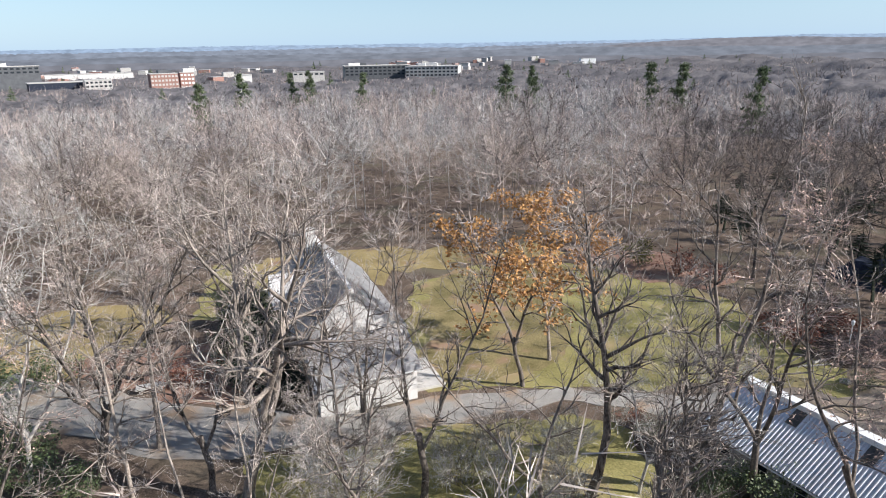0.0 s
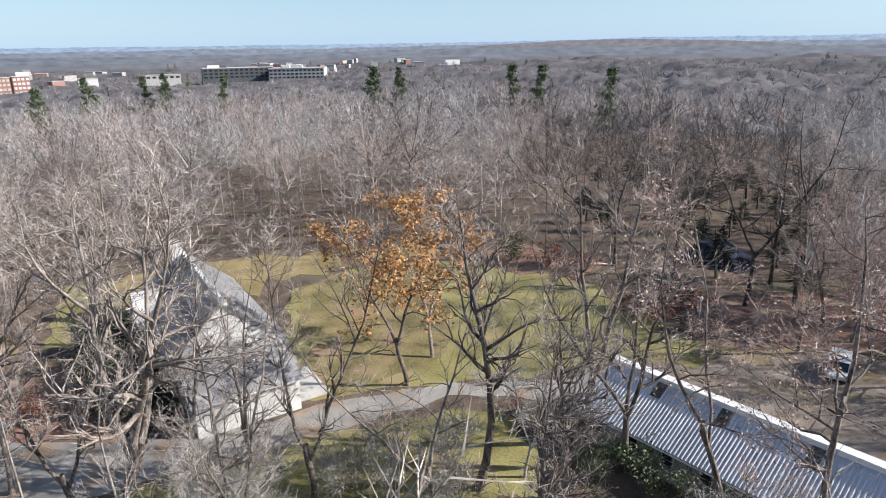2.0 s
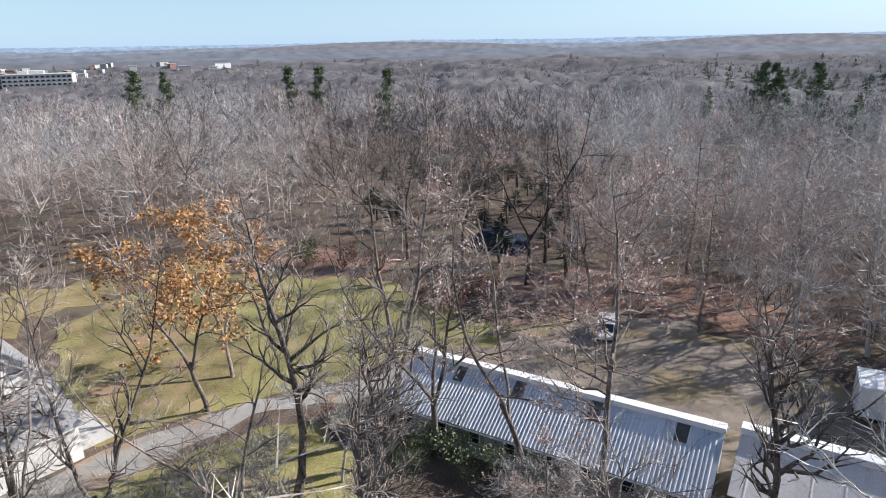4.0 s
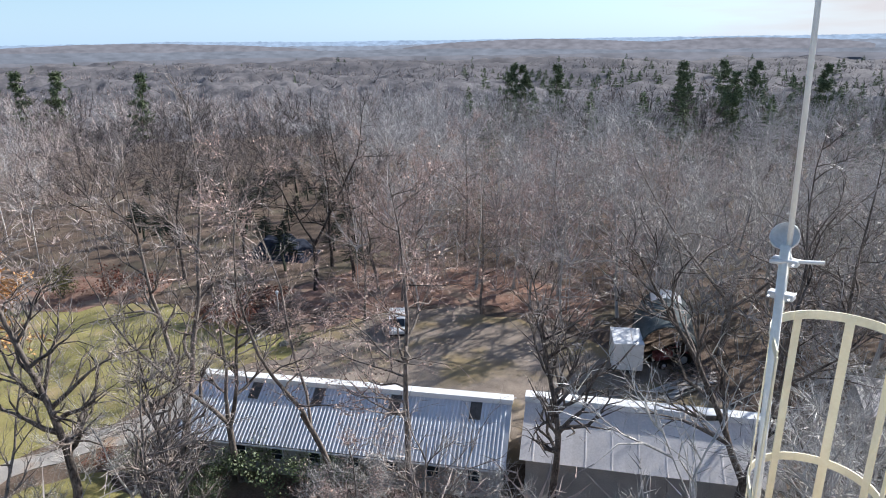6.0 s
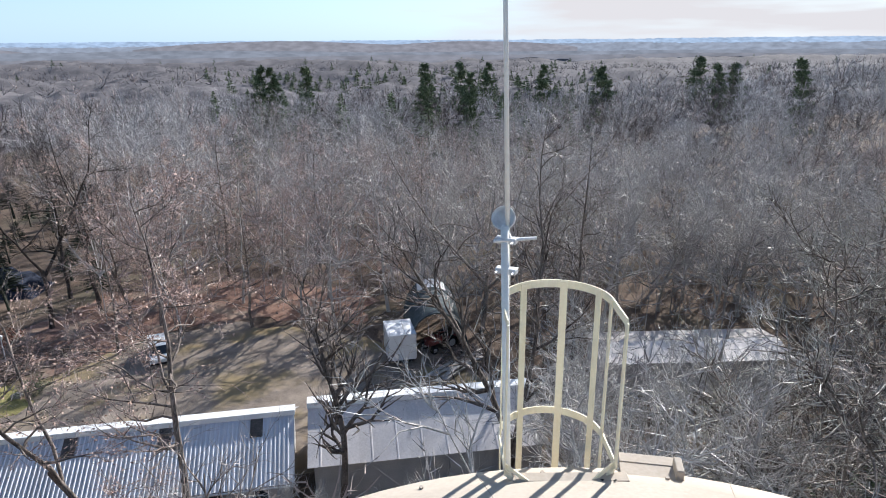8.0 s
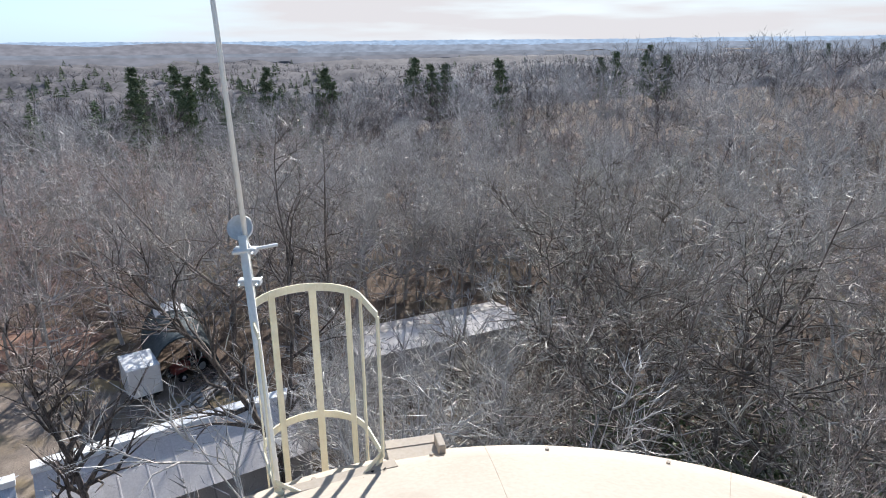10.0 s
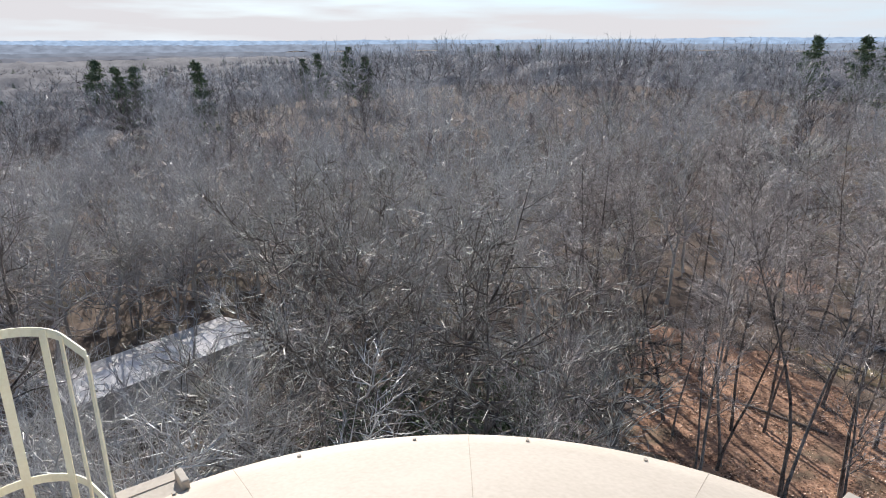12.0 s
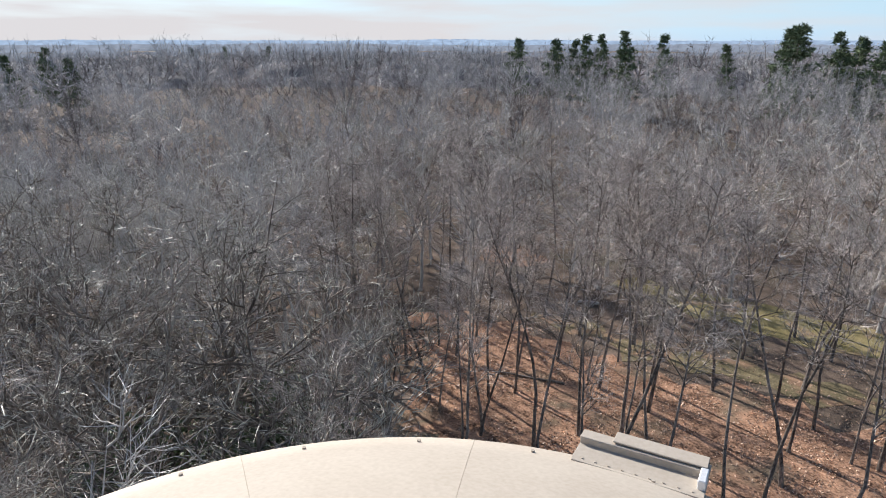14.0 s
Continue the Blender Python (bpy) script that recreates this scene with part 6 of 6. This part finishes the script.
far_block("warehouse", -20.3, 760, 18, 12, 0.5, 1, M_CLAP, "small white building among trees", 0, 0)
far_block("warehouse", -15.0, 800, 36, 14, 0.6, 1, M_CONCRETE, "white flat-roofed building among trees", 0, 6)
far_block("warehouse", 8.6, 1500, 34, 16, -3.0, 1, M_CAP, "white-roofed building above the woods", 20, 0)
rndt = random.Random(44)
for k in range(60):
    az = rndt.uniform(-38, -18) if k < 30 else rndt.uniform(-8, 8)
    r = rndt.uniform(950, 1620) if k < 30 else rndt.uniform(1250, 1620)
    p = way(az) * r
    z = float(ground_z(p.x, p.y)) + (13 if k < 30 else 15)
    b = empty("town_house", Matrix.Translation((p.x, p.y, z - 14)) @ Matrix.Rotation(radians(-az + rndt.uniform(-40, 40)), 4, "Z"))
    w, d, h = rndt.uniform(9, 22), rndt.uniform(9, 14), rndt.uniform(13, 17)
    part("wall", boxed((0, 0, h / 2), (w, d, h), bevel=0.1), rndt.choice((M_GREYWALL, M_CONCRETE, M_BRICK)), b)
    bm = bmesh.new()
    prism(bm, [(-w / 2 - 0.5, -d / 2 - 0.5), (w / 2 + 0.5, -d / 2 - 0.5), (w / 2 + 0.5, d / 2 + 0.5), (-w / 2 - 0.5, d / 2 + 0.5)], h, h + 0.4)
    part("roof", bm, M_SHINGLE, b)
    tagged(b, "pale building of a far town", "building", "far town")

# fallen leaves on the sunny floor under the slim trees
rl = random.Random(77)
litter = Wood()
while len(litter.f) < 34000:
    r, a = math.sqrt(rl.uniform(26 ** 2, 60 ** 2)), radians(rl.uniform(124, 180))
    x, y = r * math.sin(a), r * math.cos(a)
    if (inside(x, y, LEAF_FLOOR) or rl.random() < 0.3) and noise.noise(Vector((x * 0.3, y * 0.3, 4))) > rl.uniform(-0.5, 0.3):
        litter.leaf(Vector((x, y, 0.05 + rl.uniform(0, 0.03))), rl.uniform(0.05, 0.1), rl)
tagged(new("fallen_leaves", big_mesh("fallen_leaves", *litter.arrays(), M_LITTER)), "curled orange-brown fallen leaves on the ground", "leaves", kind="stuff")
